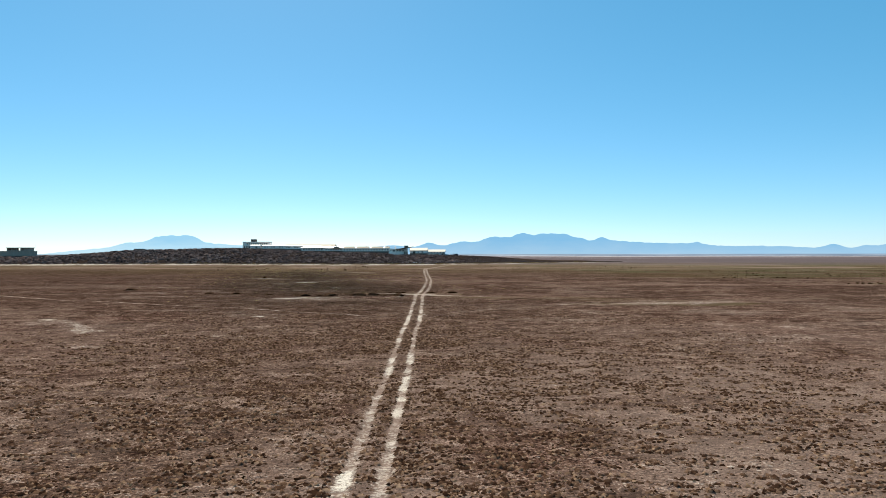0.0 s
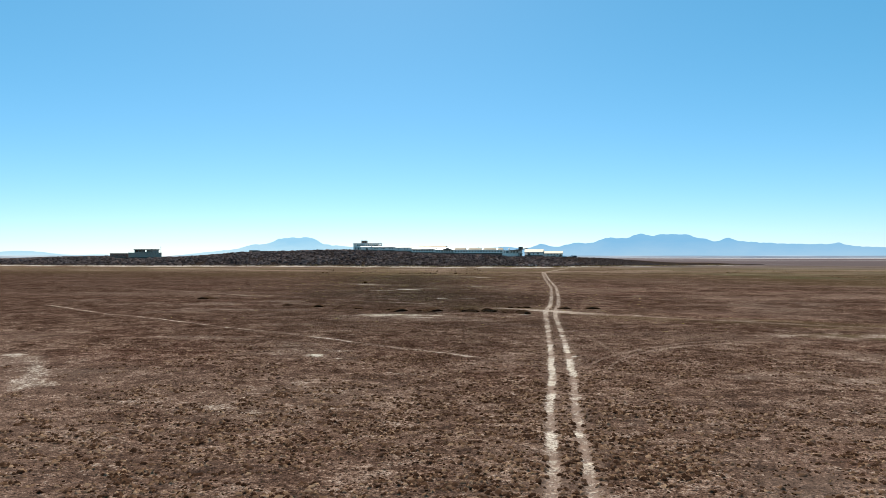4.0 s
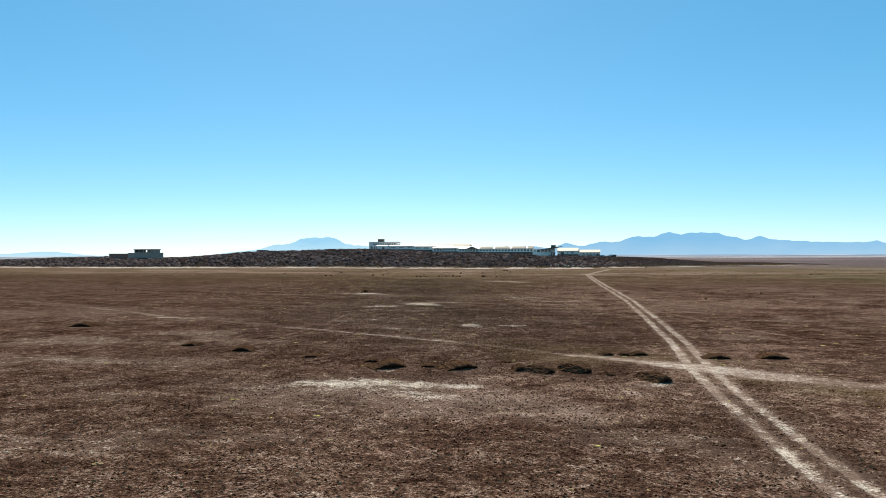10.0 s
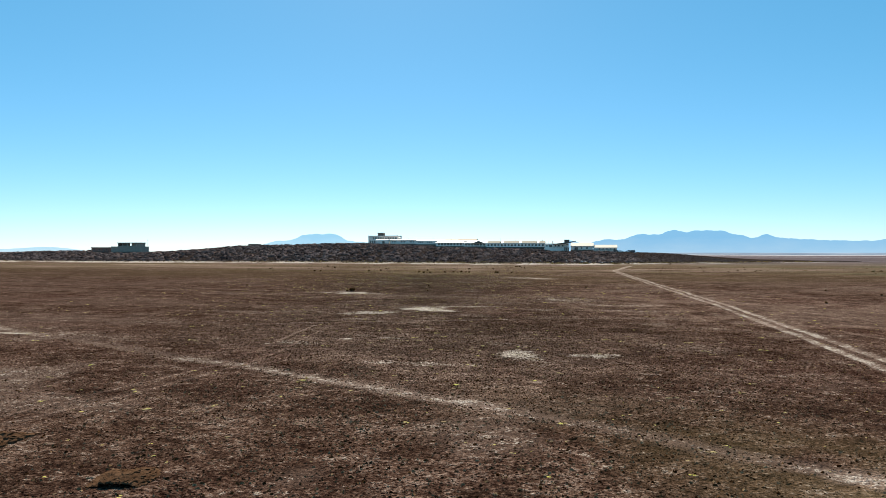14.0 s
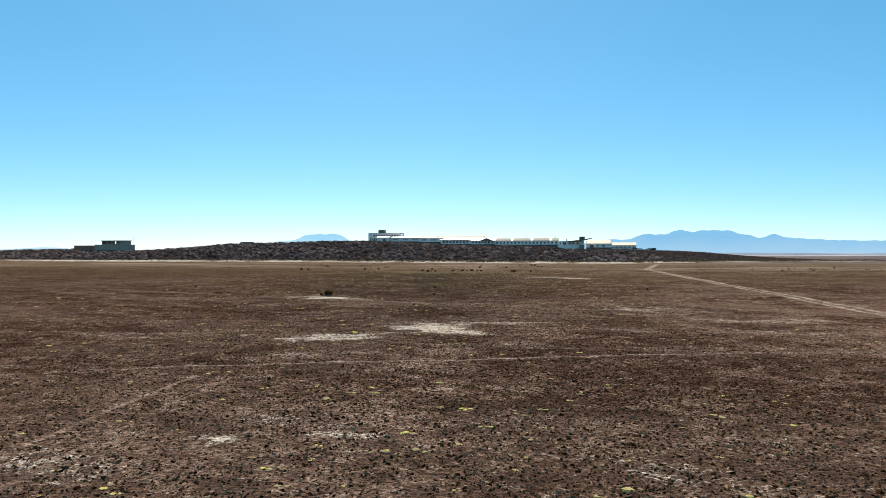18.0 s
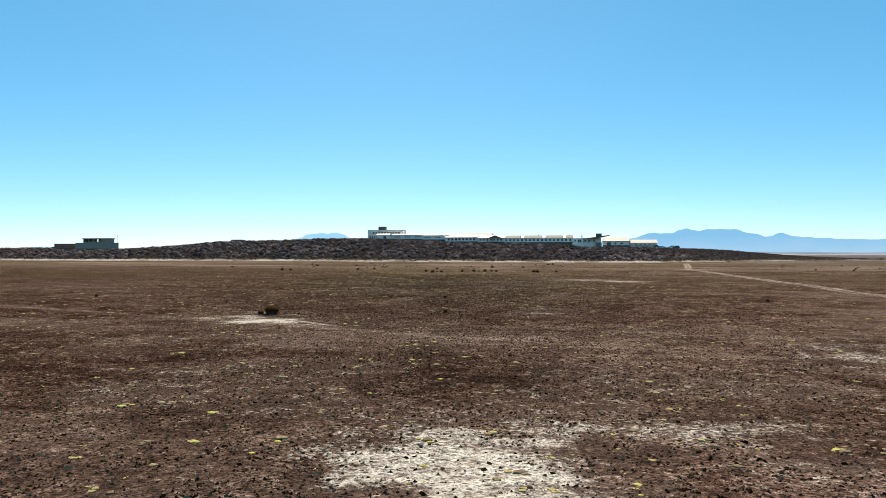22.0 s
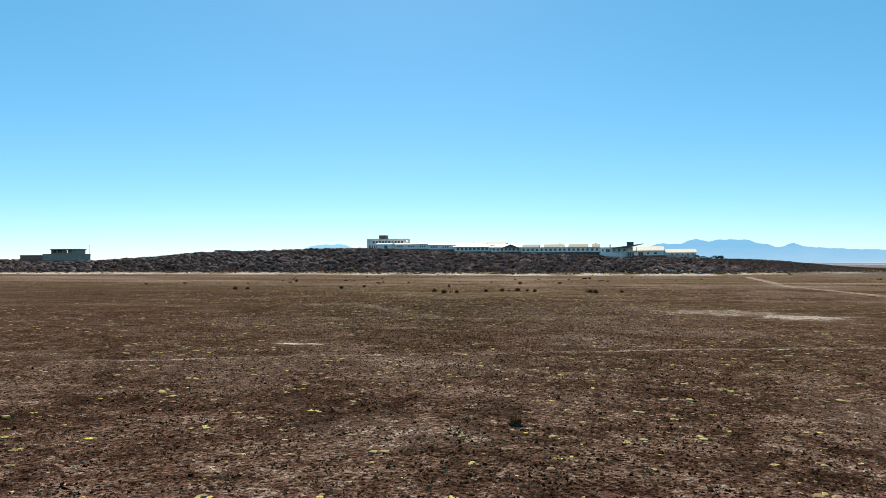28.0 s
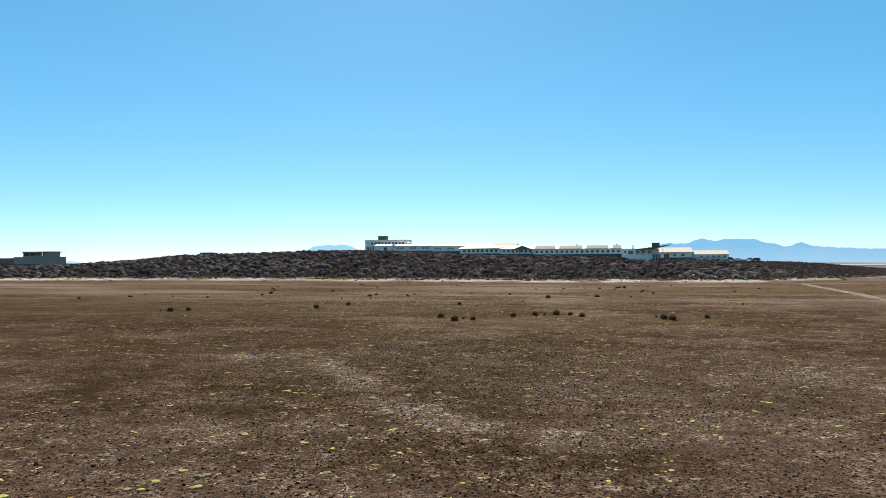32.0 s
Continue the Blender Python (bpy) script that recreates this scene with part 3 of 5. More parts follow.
for line, half, sv, dv in PATHS:
    dist, along = path_distance(xa + wob * 0.35, ya, line)
    core = 1 - smooth(dist, half, half + 0.4)
    gaps = 0.45 + 0.75 * smooth(fbm(along, dist * 0, 5, int(half * 100)), 0.35, 0.65)
    s_ = np.maximum(s_, core * sv * gaps * 0.5)
    d_ = np.maximum(d_, core * dv * gaps * 0.7)
ragged = fbm(xa, ya, 4.5, 53, 5)
fine_ragged = fbm(xa, ya, 1.6, 54, 2)
for px, py, ra, rb, turn, sv, dv in PATCHES:
    c, s = math.cos(radians(turn)), math.sin(radians(turn))
    u, v = ((xa - px) * c + (ya - py) * s) / ra, (-(xa - px) * s + (ya - py) * c) / rb
    inside = 1 - smooth(np.hypot(u, v) + (ragged - 0.5) * 2.6 + (fine_ragged - 0.5) * 1.2, 0.35, 1.35)
    s_ = np.maximum(s_, inside * sv * 1.12)
    d_ = np.maximum(d_, inside * dv)
    halo = 1 - smooth(np.hypot(u * ra, v * rb) / (0.5 * (ra + rb) + 1.5) + (ragged - 0.5) * 1.6, 0.5, 1.5)
    d_ = np.maximum(d_, halo * min(dv, sv) * 0.4 * (sv > 0.3))
# scattered pale spots
spots = smooth(fbm(xa, ya * 1.5, 11, 91, 5), 0.60, 0.74)
s_ = np.maximum(s_, spots * 0.17)
d_ = np.maximum(d_, spots * 0.4)
bare = smooth(fbm(xa, ya * 1.8, 34, 12, 4), 0.55, 0.72)
d_ = np.maximum(d_, bare * 0.22)
d_ = np.maximum(d_, 0.62 * (1 - smooth(ya, 50, 110)) * smooth(fbm(xa, ya, 7, 14), 0.30, 0.6) * (0.35 + 0.65 * smooth(xa, -14, 2)))
salt[nearby], dust[nearby], sink[nearby] = s_, d_, k_
ys = shore(X)
strip = smooth(Y, ys - 14, ys - 8) * (1 - smooth(Y, ys + 1, ys + 6)) * (0.35 + 0.75 * smooth(fbm(X, Y, 14, 8), 0.3, 0.6))
dust = np.maximum(dust, strip * 1.0 * (X > -900) * (X < 160))
salt = np.maximum(salt, strip * 0.72 * (X > -900) * (X < 160))
grass = smooth(Y + 60 * (fbm(X, Y, 60, 21) - 0.5), 270, 440) * (0.5 + 0.55 * smooth(fbm(X, Y * 2, 45, 22), 0.4, 0.62)) * (1 - smooth(Y, 900, 1400))
grass = np.maximum(grass, 0.5 * smooth(X, 40, 130) * smooth(Y, 210, 260) * smooth(fbm(X, Y * 2.2, 50, 23), 0.48, 0.62) * (1 - smooth(Y, 500, 900)))
grass = np.maximum(grass, (0.85 + 0.45 * smooth(fbm(X * 0.4, Y, 14, 36), 0.35, 0.65)) * smooth(X + 0.25 * Y, 110, 190) * smooth(Y + 50 * (fbm(X, Y, 50, 37) - 0.5), 255, 300) * (1 - smooth(Y, 650, 900)))
td, ta = path_distance(X, Y, TRAIL)
grass = np.maximum(grass, 0.75 * (1 - smooth(td, 2, 9)) * smooth(X, -40, -18) * (1 - smooth(X, 30, 70)) * smooth(fbm(X, Y, 6, 29), 0.35, 0.6))
for px, py, ra, rb, turn in MEADOWS:
    c, s = math.cos(radians(turn)), math.sin(radians(turn))
    u, v = ((X - px) * c + (Y - py) * s) / ra, (-(X - px) * s + (Y - py) * c) / rb
    grass = np.maximum(grass, (1.3 if px > 90 else 1.06 if py < 200 else 0.95) * (1 - smooth(np.hypot(u, v) + 1.2 * (fbm(X, Y, 12, 24) - 0.5), 0.6, 1.2)))
streaks = smooth(fbm(X * 0.3, Y * 1.3, 16, 33, 5), 0.46, 0.66) * smooth(Y, 400, 470) * (1 - smooth(Y, ys - 10, ys - 2)) * (X > -900) * (X < 300)
dust = np.maximum(dust, streaks * 0.75)
salt = np.maximum(salt, streaks * smooth(fbm(X * 0.3, Y * 1.3, 9, 34), 0.5, 0.7) * 0.3)
hills = np.where(np.abs(X) < 2500, hill(X, Y), 0)
on_hill = smooth(Y, ys - 2, ys + 5) * (crest(X) > 0.3) * (1 - smooth(Y, 1000, 1150))
# mask for the haze grey of the far plain and for the salt flat
far_haze_salt = (smooth(Y + 0.06 * X + 160 * (fbm(X * 0.2, Y, 60, 27) - 0.5), 520, 850) + 0.4 * smooth(Y, 1700, 3300)) * (1 - on_hill)
Z = hills - sink + 0.4 * smooth(Y, 86, 104) * (1 - smooth(Y, 122, 150)) + (1 - on_hill) * ((fbm(X, Y, 2.2, 61, 3) - 0.5) * 0.16 + (fbm(X, Y, 18, 62, 2) - 0.5) * 0.25) * (edge < 900)

ny, nx = X.shape
idx = np.arange(nx * ny).reshape(ny, nx)
quads = np.stack([idx[:-1, :-1], idx[:-1, 1:], idx[1:, 1:], idx[1:, :-1]], axis=-1).reshape(-1, 4)
me = npmesh("ground", np.stack([X, Y, Z], axis=-1).reshape(-1, 3), quads, M_SOIL, True)
left = np.interp(Y, [0, 30, 110, 170, 330, 460], [1, 0, -12, -32, -77, -100]) - X
# darker zones: left of the camera's line, two ellipses, a band, mottling
dark_zone = smooth(left + 14 * (fbm(X, Y, 26, 95) - 0.5), 6, 26) * smooth(Y, 150, 215) * (1 - smooth(Y, 380, 480)) * 0.8
dark_zone = np.maximum(dark_zone, 0.75 * (1 - smooth(np.hypot((X + 30) / 18, (Y - 164) / 5.0) + 1.2 * (fbm(X, Y, 6, 97) - 0.5), 0.5, 1.3)))
dark_zone = np.maximum(dark_zone, 0.95 * (1 - smooth(np.hypot((X + 62) / 20, (Y - 247) / 12) + 0.9 * (fbm(X, Y, 8, 98) - 0.5), 0.6, 1.3)))
dark_zone = np.maximum(dark_zone, 0.66 * smooth(left, -2, 20) * smooth(Y, 85, 150) * (1 - smooth(Y, 380, 470)))
dark_zone = np.maximum(dark_zone, 0.56 * smooth(Y, 225, 300) * (1 - smooth(Y, 370, 450)))
dark_zone = np.maximum(dark_zone, smooth(fbm(X, Y * 1.6, 40, 96), 0.5, 0.68) * 0.45 * smooth(Y, 95, 140) * (1 - smooth(Y, 600, 700)))
mottle = smooth(fbm(X, Y * 1.25, 17, 99, 4), 0.44, 0.60)
dark_zone = np.maximum(dark_zone, 0.7 * mottle * smooth(Y, 110, 150) * (1 - smooth(Y, 430, 520)))
dust = np.maximum(dust, 0.26 * smooth(fbm(X, Y * 1.3, 13, 101, 5), 0.52, 0.66) * (1 - mottle) * smooth(Y, 150, 230) * (1 - smooth(Y, 470, 560)) * (edge < 900))
for name, arr in (("dark_zone", dark_zone), ("salt", salt), ("dust", dust), ("grass", grass), ("hill", on_hill), ("far_haze_salt", far_haze_salt)):
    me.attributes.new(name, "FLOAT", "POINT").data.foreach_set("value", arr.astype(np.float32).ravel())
ground = tagged(new("ground", me), "flat brown dry plain with salt crusts, wheel ruts and a low hill", "ground", kind="structure")


def grid_value(arr, x, y):
    """A value of the plain's grid at places near the camera's line."""
    i, j = np.searchsorted(gy, y) - 1, np.searchsorted(gx, x) - 1
    i, j = np.clip(i, 0, ny - 2), np.clip(j, 0, nx - 2)
    fy, fx = np.clip((y - gy[i]) / (gy[i + 1] - gy[i]), 0, 1), np.clip((x - gx[j]) / (gx[j + 1] - gx[j]), 0, 1)
    return (arr[i, j] * (1 - fx) + arr[i, j + 1] * fx) * (1 - fy) + (arr[i + 1, j] * (1 - fx) + arr[i + 1, j + 1] * fx) * fy


# ---- narrow trodden paths, a hand above the soil's dips ----
def trodden_path(line, half, sv, dv, seed):
    length = sum(math.dist(a, b) for a, b in zip(line[:-1], line[1:]))
    n = int(length / 0.35)
    at = np.linspace(0, length, n)
    run = np.concatenate([[0], np.cumsum([math.dist(a, b) for a, b in zip(line[:-1], line[1:])])])
    # a rounded way through the bends
    px, py = np.interp(at, run, [p[0] for p in line]), np.interp(at, run, [p[1] for p in line])
    ker = np.ones(21) / 21
    px, py = np.convolve(np.pad(px, 10, "edge"), ker, "valid"), np.convolve(np.pad(py, 10, "edge"), ker, "valid")
    px += 0.5 * (fbm(at, at * 0, 9, seed) - 0.5)
    tx, ty = np.gradient(px), np.gradient(py)
    tl = np.hypot(tx, ty)
    nx_, ny_ = -ty / tl, tx / tl
    cols, vals = [], []
    for k in (-1.0, -0.45, 0.45, 1.0):
        w = half * k * (0.7 + 0.9 * fbm(at, at * 0 + k, 1.2, seed + 7))
        x, y = px + nx_ * w, py + ny_ * w
        cols.append(np.stack([x, y, grid_value(Z, x, y) + (0.022 if abs(k) < 0.9 else -0.03)], axis=-1))
        vals.append(np.full(n, 1.0 if abs(k) < 0.9 else 0.45))
    v, g = np.stack(cols, axis=1), np.stack(vals, axis=1)
    ii = np.arange(n * 4).reshape(n, 4)
    q = np.stack([ii[:-1, :-1], ii[:-1, 1:], ii[1:, 1:], ii[1:, :-1]], axis=-1).reshape(-1, 4)
    worn_ = (0.3 + 0.9 * smooth(fbm(at, at * 0, 6, seed + 3), 0.32, 0.68))[:, None]
    q = q[np.repeat(worn_[:-1, 0], 3) > 0.2]
    me = npmesh("trodden_path", v.reshape(-1, 3), q, M_SOIL, True)
    for name, arr in (("salt", g * worn_ * sv), ("dust", g * worn_ * dv)):
        me.attributes.new(name, "FLOAT", "POINT").data.foreach_set("value", arr.astype(np.float32).ravel())
    tagged(new("trodden_path", me), "narrow pale trodden path over the dry plain", "path", kind="structure")


for k, (line, half, sv, dv) in enumerate(PATHS):
    if half < 0.3:
        trodden_path(line, half * 1.25, sv * 1.1, dv, 300 + k)


# ---- mountains on the horizon ----
def range_mesh(name, label, mat, az0, az1, peaks, grain, seed, radius, high=1.0):
    """A far range along an arc: a sum of peaks (bearing, width, height) with a broken ridge."""
    az = np.linspace(az0, az1, 560)
    h = np.zeros(az.shape)
    for a, w, top in peaks:
        h = h + top * np.exp(-((az - a) / w) ** 2)
    h = h + grain * (fbm(az * 22, az * 0 + seed, 9, seed, 6) - 0.5) * np.clip(h / 90, 0.15, 1)
    h = h * smooth(az, az0, az0 + 2) * (1 - smooth(az, az1 - 2, az1))
    h = h * high
    rows_ = []
    for k in range(9):
        f = k / 8
        r = radius - 300 * (1 - f) ** 1.5 + 40 * (1 - f) * (fbm(az * 10, az * 0 + k * 3.0, 8, seed + k) - 0.5)
        rows_.append(np.stack([CX + r * np.sin(np.radians(az)), CY + r * np.cos(np.radians(az)), -6 + (h + 6) * f], axis=-1))
    v = np.array(rows_)
    m, n = v.shape[:2]
    ii = np.arange(m * n).reshape(m, n)
    q = np.stack([ii[:-1, :-1], ii[:-1, 1:], ii[1:, 1:], ii[1:, :-1]], axis=-1).reshape(-1, 4)
    return tagged(new(name, npmesh(name, v.reshape(-1, 3), q, mat, True)), label, "mountains", kind="structure")


# the ranges glow by themselves, in the blue of distance haze
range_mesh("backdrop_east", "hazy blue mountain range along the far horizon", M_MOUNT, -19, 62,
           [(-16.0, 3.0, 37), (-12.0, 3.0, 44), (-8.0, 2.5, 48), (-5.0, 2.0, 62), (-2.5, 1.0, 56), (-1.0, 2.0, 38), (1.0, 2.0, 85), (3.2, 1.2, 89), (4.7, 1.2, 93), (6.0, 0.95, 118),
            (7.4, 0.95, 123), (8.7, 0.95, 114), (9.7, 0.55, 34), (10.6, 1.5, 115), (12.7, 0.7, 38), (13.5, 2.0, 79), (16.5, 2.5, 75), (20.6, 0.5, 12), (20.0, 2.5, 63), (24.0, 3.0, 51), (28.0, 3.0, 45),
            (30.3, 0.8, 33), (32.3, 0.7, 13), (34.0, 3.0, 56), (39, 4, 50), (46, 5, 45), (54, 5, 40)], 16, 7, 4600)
range_mesh("backdrop_west", "flat-topped mountain in pale blue haze on the far horizon", M_MOUNT_L, -40, -12,
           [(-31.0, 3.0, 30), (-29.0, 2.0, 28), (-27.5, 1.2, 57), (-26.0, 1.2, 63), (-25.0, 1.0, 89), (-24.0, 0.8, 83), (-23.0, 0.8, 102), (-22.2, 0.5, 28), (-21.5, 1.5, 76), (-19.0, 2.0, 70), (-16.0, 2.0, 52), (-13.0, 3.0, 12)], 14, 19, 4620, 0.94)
range_mesh("backdrop_low", "low ridge in pale blue haze on the far horizon", M_MOUNT_L, -62, -34,
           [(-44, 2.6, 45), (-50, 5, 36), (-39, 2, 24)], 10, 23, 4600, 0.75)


# ---- buildings on the hill ----
def thing(name, label, category, x, y, z, turn=0.0, group=""):
    root = new(name)
    root.matrix_world = pose(x, y, z, 0, 0, turn)
    return tagged(root, label, category, group)


def wall_front(x0, x1, z0, z1, y, openings, thick=0.35):
    """A front wall with real openings (x0, x1, z0, z1), its outer face at y."""
    bm = bmesh.new()
    openings = sorted(openings)
    p = x0
    for a, b, c, d in openings:
        if a > p:
            box(bm, p, a, y, y + thick, z0, z1)
        box(bm, a, b, y, y + thick, z0, c)
        box(bm, a, b, y, y + thick, d, z1)
        p = b
    if x1 > p:
        box(bm, p, x1, y, y + thick, z0, z1)
    return bm


def window_in(parent, a, b, c, d, y, bars=1):
    """A recessed window: frame and dark pane."""
    bm = bmesh.new()
    w = 0.09
    box(bm, a, a + w, y + 0.1, y + 0.2, c, d)
    box(bm, b - w, b, y + 0.1, y + 0.2, c, d)
    box(bm, a + w, b - w, y + 0.1, y + 0.2, c, c + w)
    box(bm, a + w, b - w, y + 0.1, y + 0.2, d - w, d)
    for k in range(bars):
        m = a + (b - a) * (k + 1) / (bars + 1)
        box(bm, m - w / 2, m + w / 2, y + 0.11, y + 0.19, c + w, d - w)
    frame_ = part("window", bm, M_FRAME, parent, "recessed window in a weathered frame")
    bm = bmesh.new()
    box(bm, a + w, b - w, y + 0.14, y + 0.16, c + w, d - w)
    part("pane", bm, M_GLASS, frame_)
    return frame_


def shell(root, w, depth, z0, z1, openings, wall=M_PLASTER, foot=2.5, label="", base=None):
    """Four walls on a footing, with windows in the front."""
    part("front_wall", wall_front(0, w, z0, z1, 0, openings), wall, root, label)
    for nm, (a, b, c, d) in (("side_wall", (0, 0.35, 0.35, depth)), ("side_wall", (w - 0.35, w, 0.35, depth)), ("back_wall", (0.35, w - 0.35, depth - 0.35, depth))):
        bm = bmesh.new()
        box(bm, a, b, c, d, z0, z1)
        part(nm, bm, wall, root)
    bm = bmesh.new()
    box(bm, -0.12, w + 0.12, -0.12, depth + 0.1, z0 - foot, z0)
    part("footing", bm, base or M_STONE, root)
    for o in openings:
        window_in(root, *o, 0)
    # near-black sheet behind the openings: the unlit room's darkness as colour
    bm = bmesh.new()
    box(bm, 0.4, w - 0.4, 1.2, 1.3, z0, z1 - 0.1)
    part("dark_backing", bm, M_DARK, root)


def hip_roof(root, x0, x1, y0, y1, z0, z1, mat, over=0.5, ridge=0.35, label=""):
    bm = bmesh.new()
    x0, x1, y0, y1 = x0 - over, x1 + over, y0 - over, y1 + over
    inset = min((x1 - x0), (y1 - y0)) * ridge
    ym = (y0 + y1) / 2
    lo = [bm.verts.new(p) for p in ((x0, y0, z0), (x1, y0, z0), (x1, y1, z0), (x0, y1, z0))]
    ev = [bm.verts.new((v.co.x, v.co.y, z0 + 0.18)) for v in lo]
    a, b = bm.verts.new((x0 + inset, ym, z1)), bm.verts.new((x1 - inset, ym, z1))
    bm.faces.new(lo[::-1])
    for i in range(4):
        bm.faces.new((lo[i], lo[(i + 1) % 4], ev[(i + 1) % 4], ev[i]))
    bm.faces.new((ev[0], ev[1], b, a))
    bm.faces.new((ev[1], ev[2], b))
    bm.faces.new((ev[2], ev[3], a, b))
    bm.faces.new((ev[3], ev[0], a))
    part("roof", bm, mat, root, label)


def flat_roof(root, x0, x1, y0, y1, z, mat, edge_=0.35, label=""):
    bm = bmesh.new()
    box(bm, x0 - 0.2, x1 + 0.2, y0 - 0.2, y1 + 0.2, z, z + 0.25)
    slab = part("roof", bm, mat, root, label)
    bm = bmesh.new()
    box(bm, x0 - 0.2, x1 + 0.2, y0 - 0.2, y0, z + 0.25, z + 0.25 + edge_)
    box(bm, x0 - 0.2, x0, y0, y1 + 0.2, z + 0.25, z + 0.25 + edge_)
    box(bm, x1, x1 + 0.2, y0, y1 + 0.2, z + 0.25, z + 0.25 + edge_)
    part("parapet", bm, mat, slab)


def barrel_roof(root, x0, x1, y0, y1, z0, z1, mat, label=""):
    bm = bmesh.new()
    ring = []
    ym, half = (y0 + y1) / 2, (y1 - y0) / 2
    for k in range(13):
        a = math.pi * k / 12
        ring.append((ym - half * math.cos(a), z0 + (z1 - z0) * math.sin(a)))
    prism_x(bm, ring, x0, x1)
    part("roof", bm, mat, root, label)


def spaced(x0, x1, n, width, c, d):
    pitch_ = (x1 - x0) / n
    return [(x0 + pitch_ * (k + 0.5) - width / 2, x0 + pitch_ * (k + 0.5) + width / 2, c, d) for k in range(n)]


def two_storey_block():
    r = thing("hotel_block", "white two-storey hotel block with a flat roof on the hilltop", "hotel", -231.6, 715, 15.9)
    up = spaced(3.4, 26.8, 10, 1.5, 4.5, 6.0)
    low = spaced(0.8, 9.8, 5, 1.2, 0.8, 3.0)
    part("front_wall", wall_front(0, 27.6, 3.6, 6.9, 0, up), M_PLASTER, r)
    part("front_wall", wall_front(0, 27.6, 0, 3.6, 0, low), M_PLASTER, r)
    for o in up + low:
        window_in(r, *o, 0)
    bm = bmesh.new()
    for a, b, c, d in ((0, 0.35, 0.35, 12), (27.25, 27.6, 0.35, 12), (0.35, 27.25, 11.65, 12)):
        box(bm, a, b, c, d, 0, 6.9)
    part("side_wall", bm, M_PLASTER, r)
    bm = bmesh.new()
    box(bm, -0.1, 27.7, -0.1, 12, -3, 0)
    part("footing", bm, M_STONE, r)
    # added sheet whose near-black stands in for the shade inside the rooms
    bm = bmesh.new()
    box(bm, 0.4, 27.2, 1.2, 1.3, 0, 6.8)
    part("dark_backing", bm, M_DARK, r)
    bm = bmesh.new()
    box(bm, -0.15, 27.75, -0.15, 0, 3.45, 3.7)
    part("string_course", bm, M_WHITE, r)
    flat_roof(r, 0, 27.6, 0, 12, 6.9, M_WHITE)
    # hut on the roof
    bm = bmesh.new()
    box(bm, 7.4, 12.6, 3.5, 8.5, 7.15, 10.1)
    hut = part("roof_hut", bm, M_STONE, r, "dark grey rendered hut on the roof")
    bm = bmesh.new()
    box(bm, 7.1, 12.9, 3.2, 8.8, 10.1, 10.35)
    part("hut_roof", bm, M_WHITE, hut)
    bm = bmesh.new()
    for k in range(3):
        box(bm, 7.9 + 1.7 * k, 9.1 + 1.7 * k, 3.42, 3.5, 7.6, 9.3)
    part("hut_panel", bm, M_STONE, hut)
    # corner piers and round stair turret
    for x in (-0.25, 2.6, 27.1):
        bm = bmesh.new()
        box(bm, x, x + 0.6, -0.25, 0, 0, 7.7)
        part("pier", bm, M_PLASTER, r)
    bm = bmesh.new()
    bmesh.ops.create_cone(bm, cap_ends=True, segments=16, radius1=2.0, radius2=2.0, depth=6.4, matrix=Matrix.Translation((28.0, 2.2, 2.4)))
    turret = part("turret", bm, M_PLASTER, r, "round white stair turret")
    bm = bmesh.new()
    bmesh.ops.create_cone(bm, cap_ends=True, segments=16, radius1=2.2, radius2=0.9, depth=0.8, matrix=Matrix.Translation((28.0, 2.2, 6.0)))
    part("turret_cap", bm, M_WHITE, turret)


def long_wing():
    for k, (x, z, w) in enumerate(((-206.6, 15.9, 24), (-182.4, 15.4, 24), (-158.2, 14.7, 24))):
        r = thing("hotel_wing", "long low white hotel wing with a pale flat roof", "hotel wing", x, 700 - k * 1.2, z, group="wings of the hotel")
        wins = []
        for g in range(3):
            a = 2.0 + 8 * g
            wins += [(a, a + 0.9, 1.1, 2.2), (a + 1.5, a + 2.4, 1.1, 2.2), (a + 3.0, a + 3.9, 1.1, 2.2)]
        shell(r, w, 9, 0, 3.0, wins)
        bm = bmesh.new()
        prism_x(bm, [(-0.5, 3.0), (9.4, 3.0), (9.4, 3.25), (4.5, 4.0), (-0.5, 3.25)], -0.1, w + 0.1)
        part("roof", bm, M_WHITE, r)
        bm = bmesh.new()
        box(bm, 15, 15.5, 5, 5.5, 3.4, 4.6)
        part("chimney", bm, M_PLASTER, r)
    r = thing("hotel_annex", "low white round-roofed annex with a dark doorway", "annex", -217.4, 695, 15.9)
    shell(r, 10.4, 7, 0, 2.6, [(5.4, 7.6, 0.1, 2.2)])
    barrel_roof(r, -0.3, 10.6, -0.4, 7.2, 2.6, 4.0, M_WHITE, "rounded white roof")
    r = thing("rear_wing", "long pale hotel wing with a low tan gable roof", "hotel wing", -196, 722, 16.0)
    shell(r, 62, 10, 0, 2.9, spaced(2, 60, 14, 1.1, 1.0, 2.2))
    bm = bmesh.new()
    prism_x(bm, [(-0.6, 2.9), (10.6, 2.9), (10.6, 3.1), (5, 4.7), (-0.6, 3.1)], -0.4, 62.4)
    part("roof", bm, M_THATCH, r, "low tan gable roof")


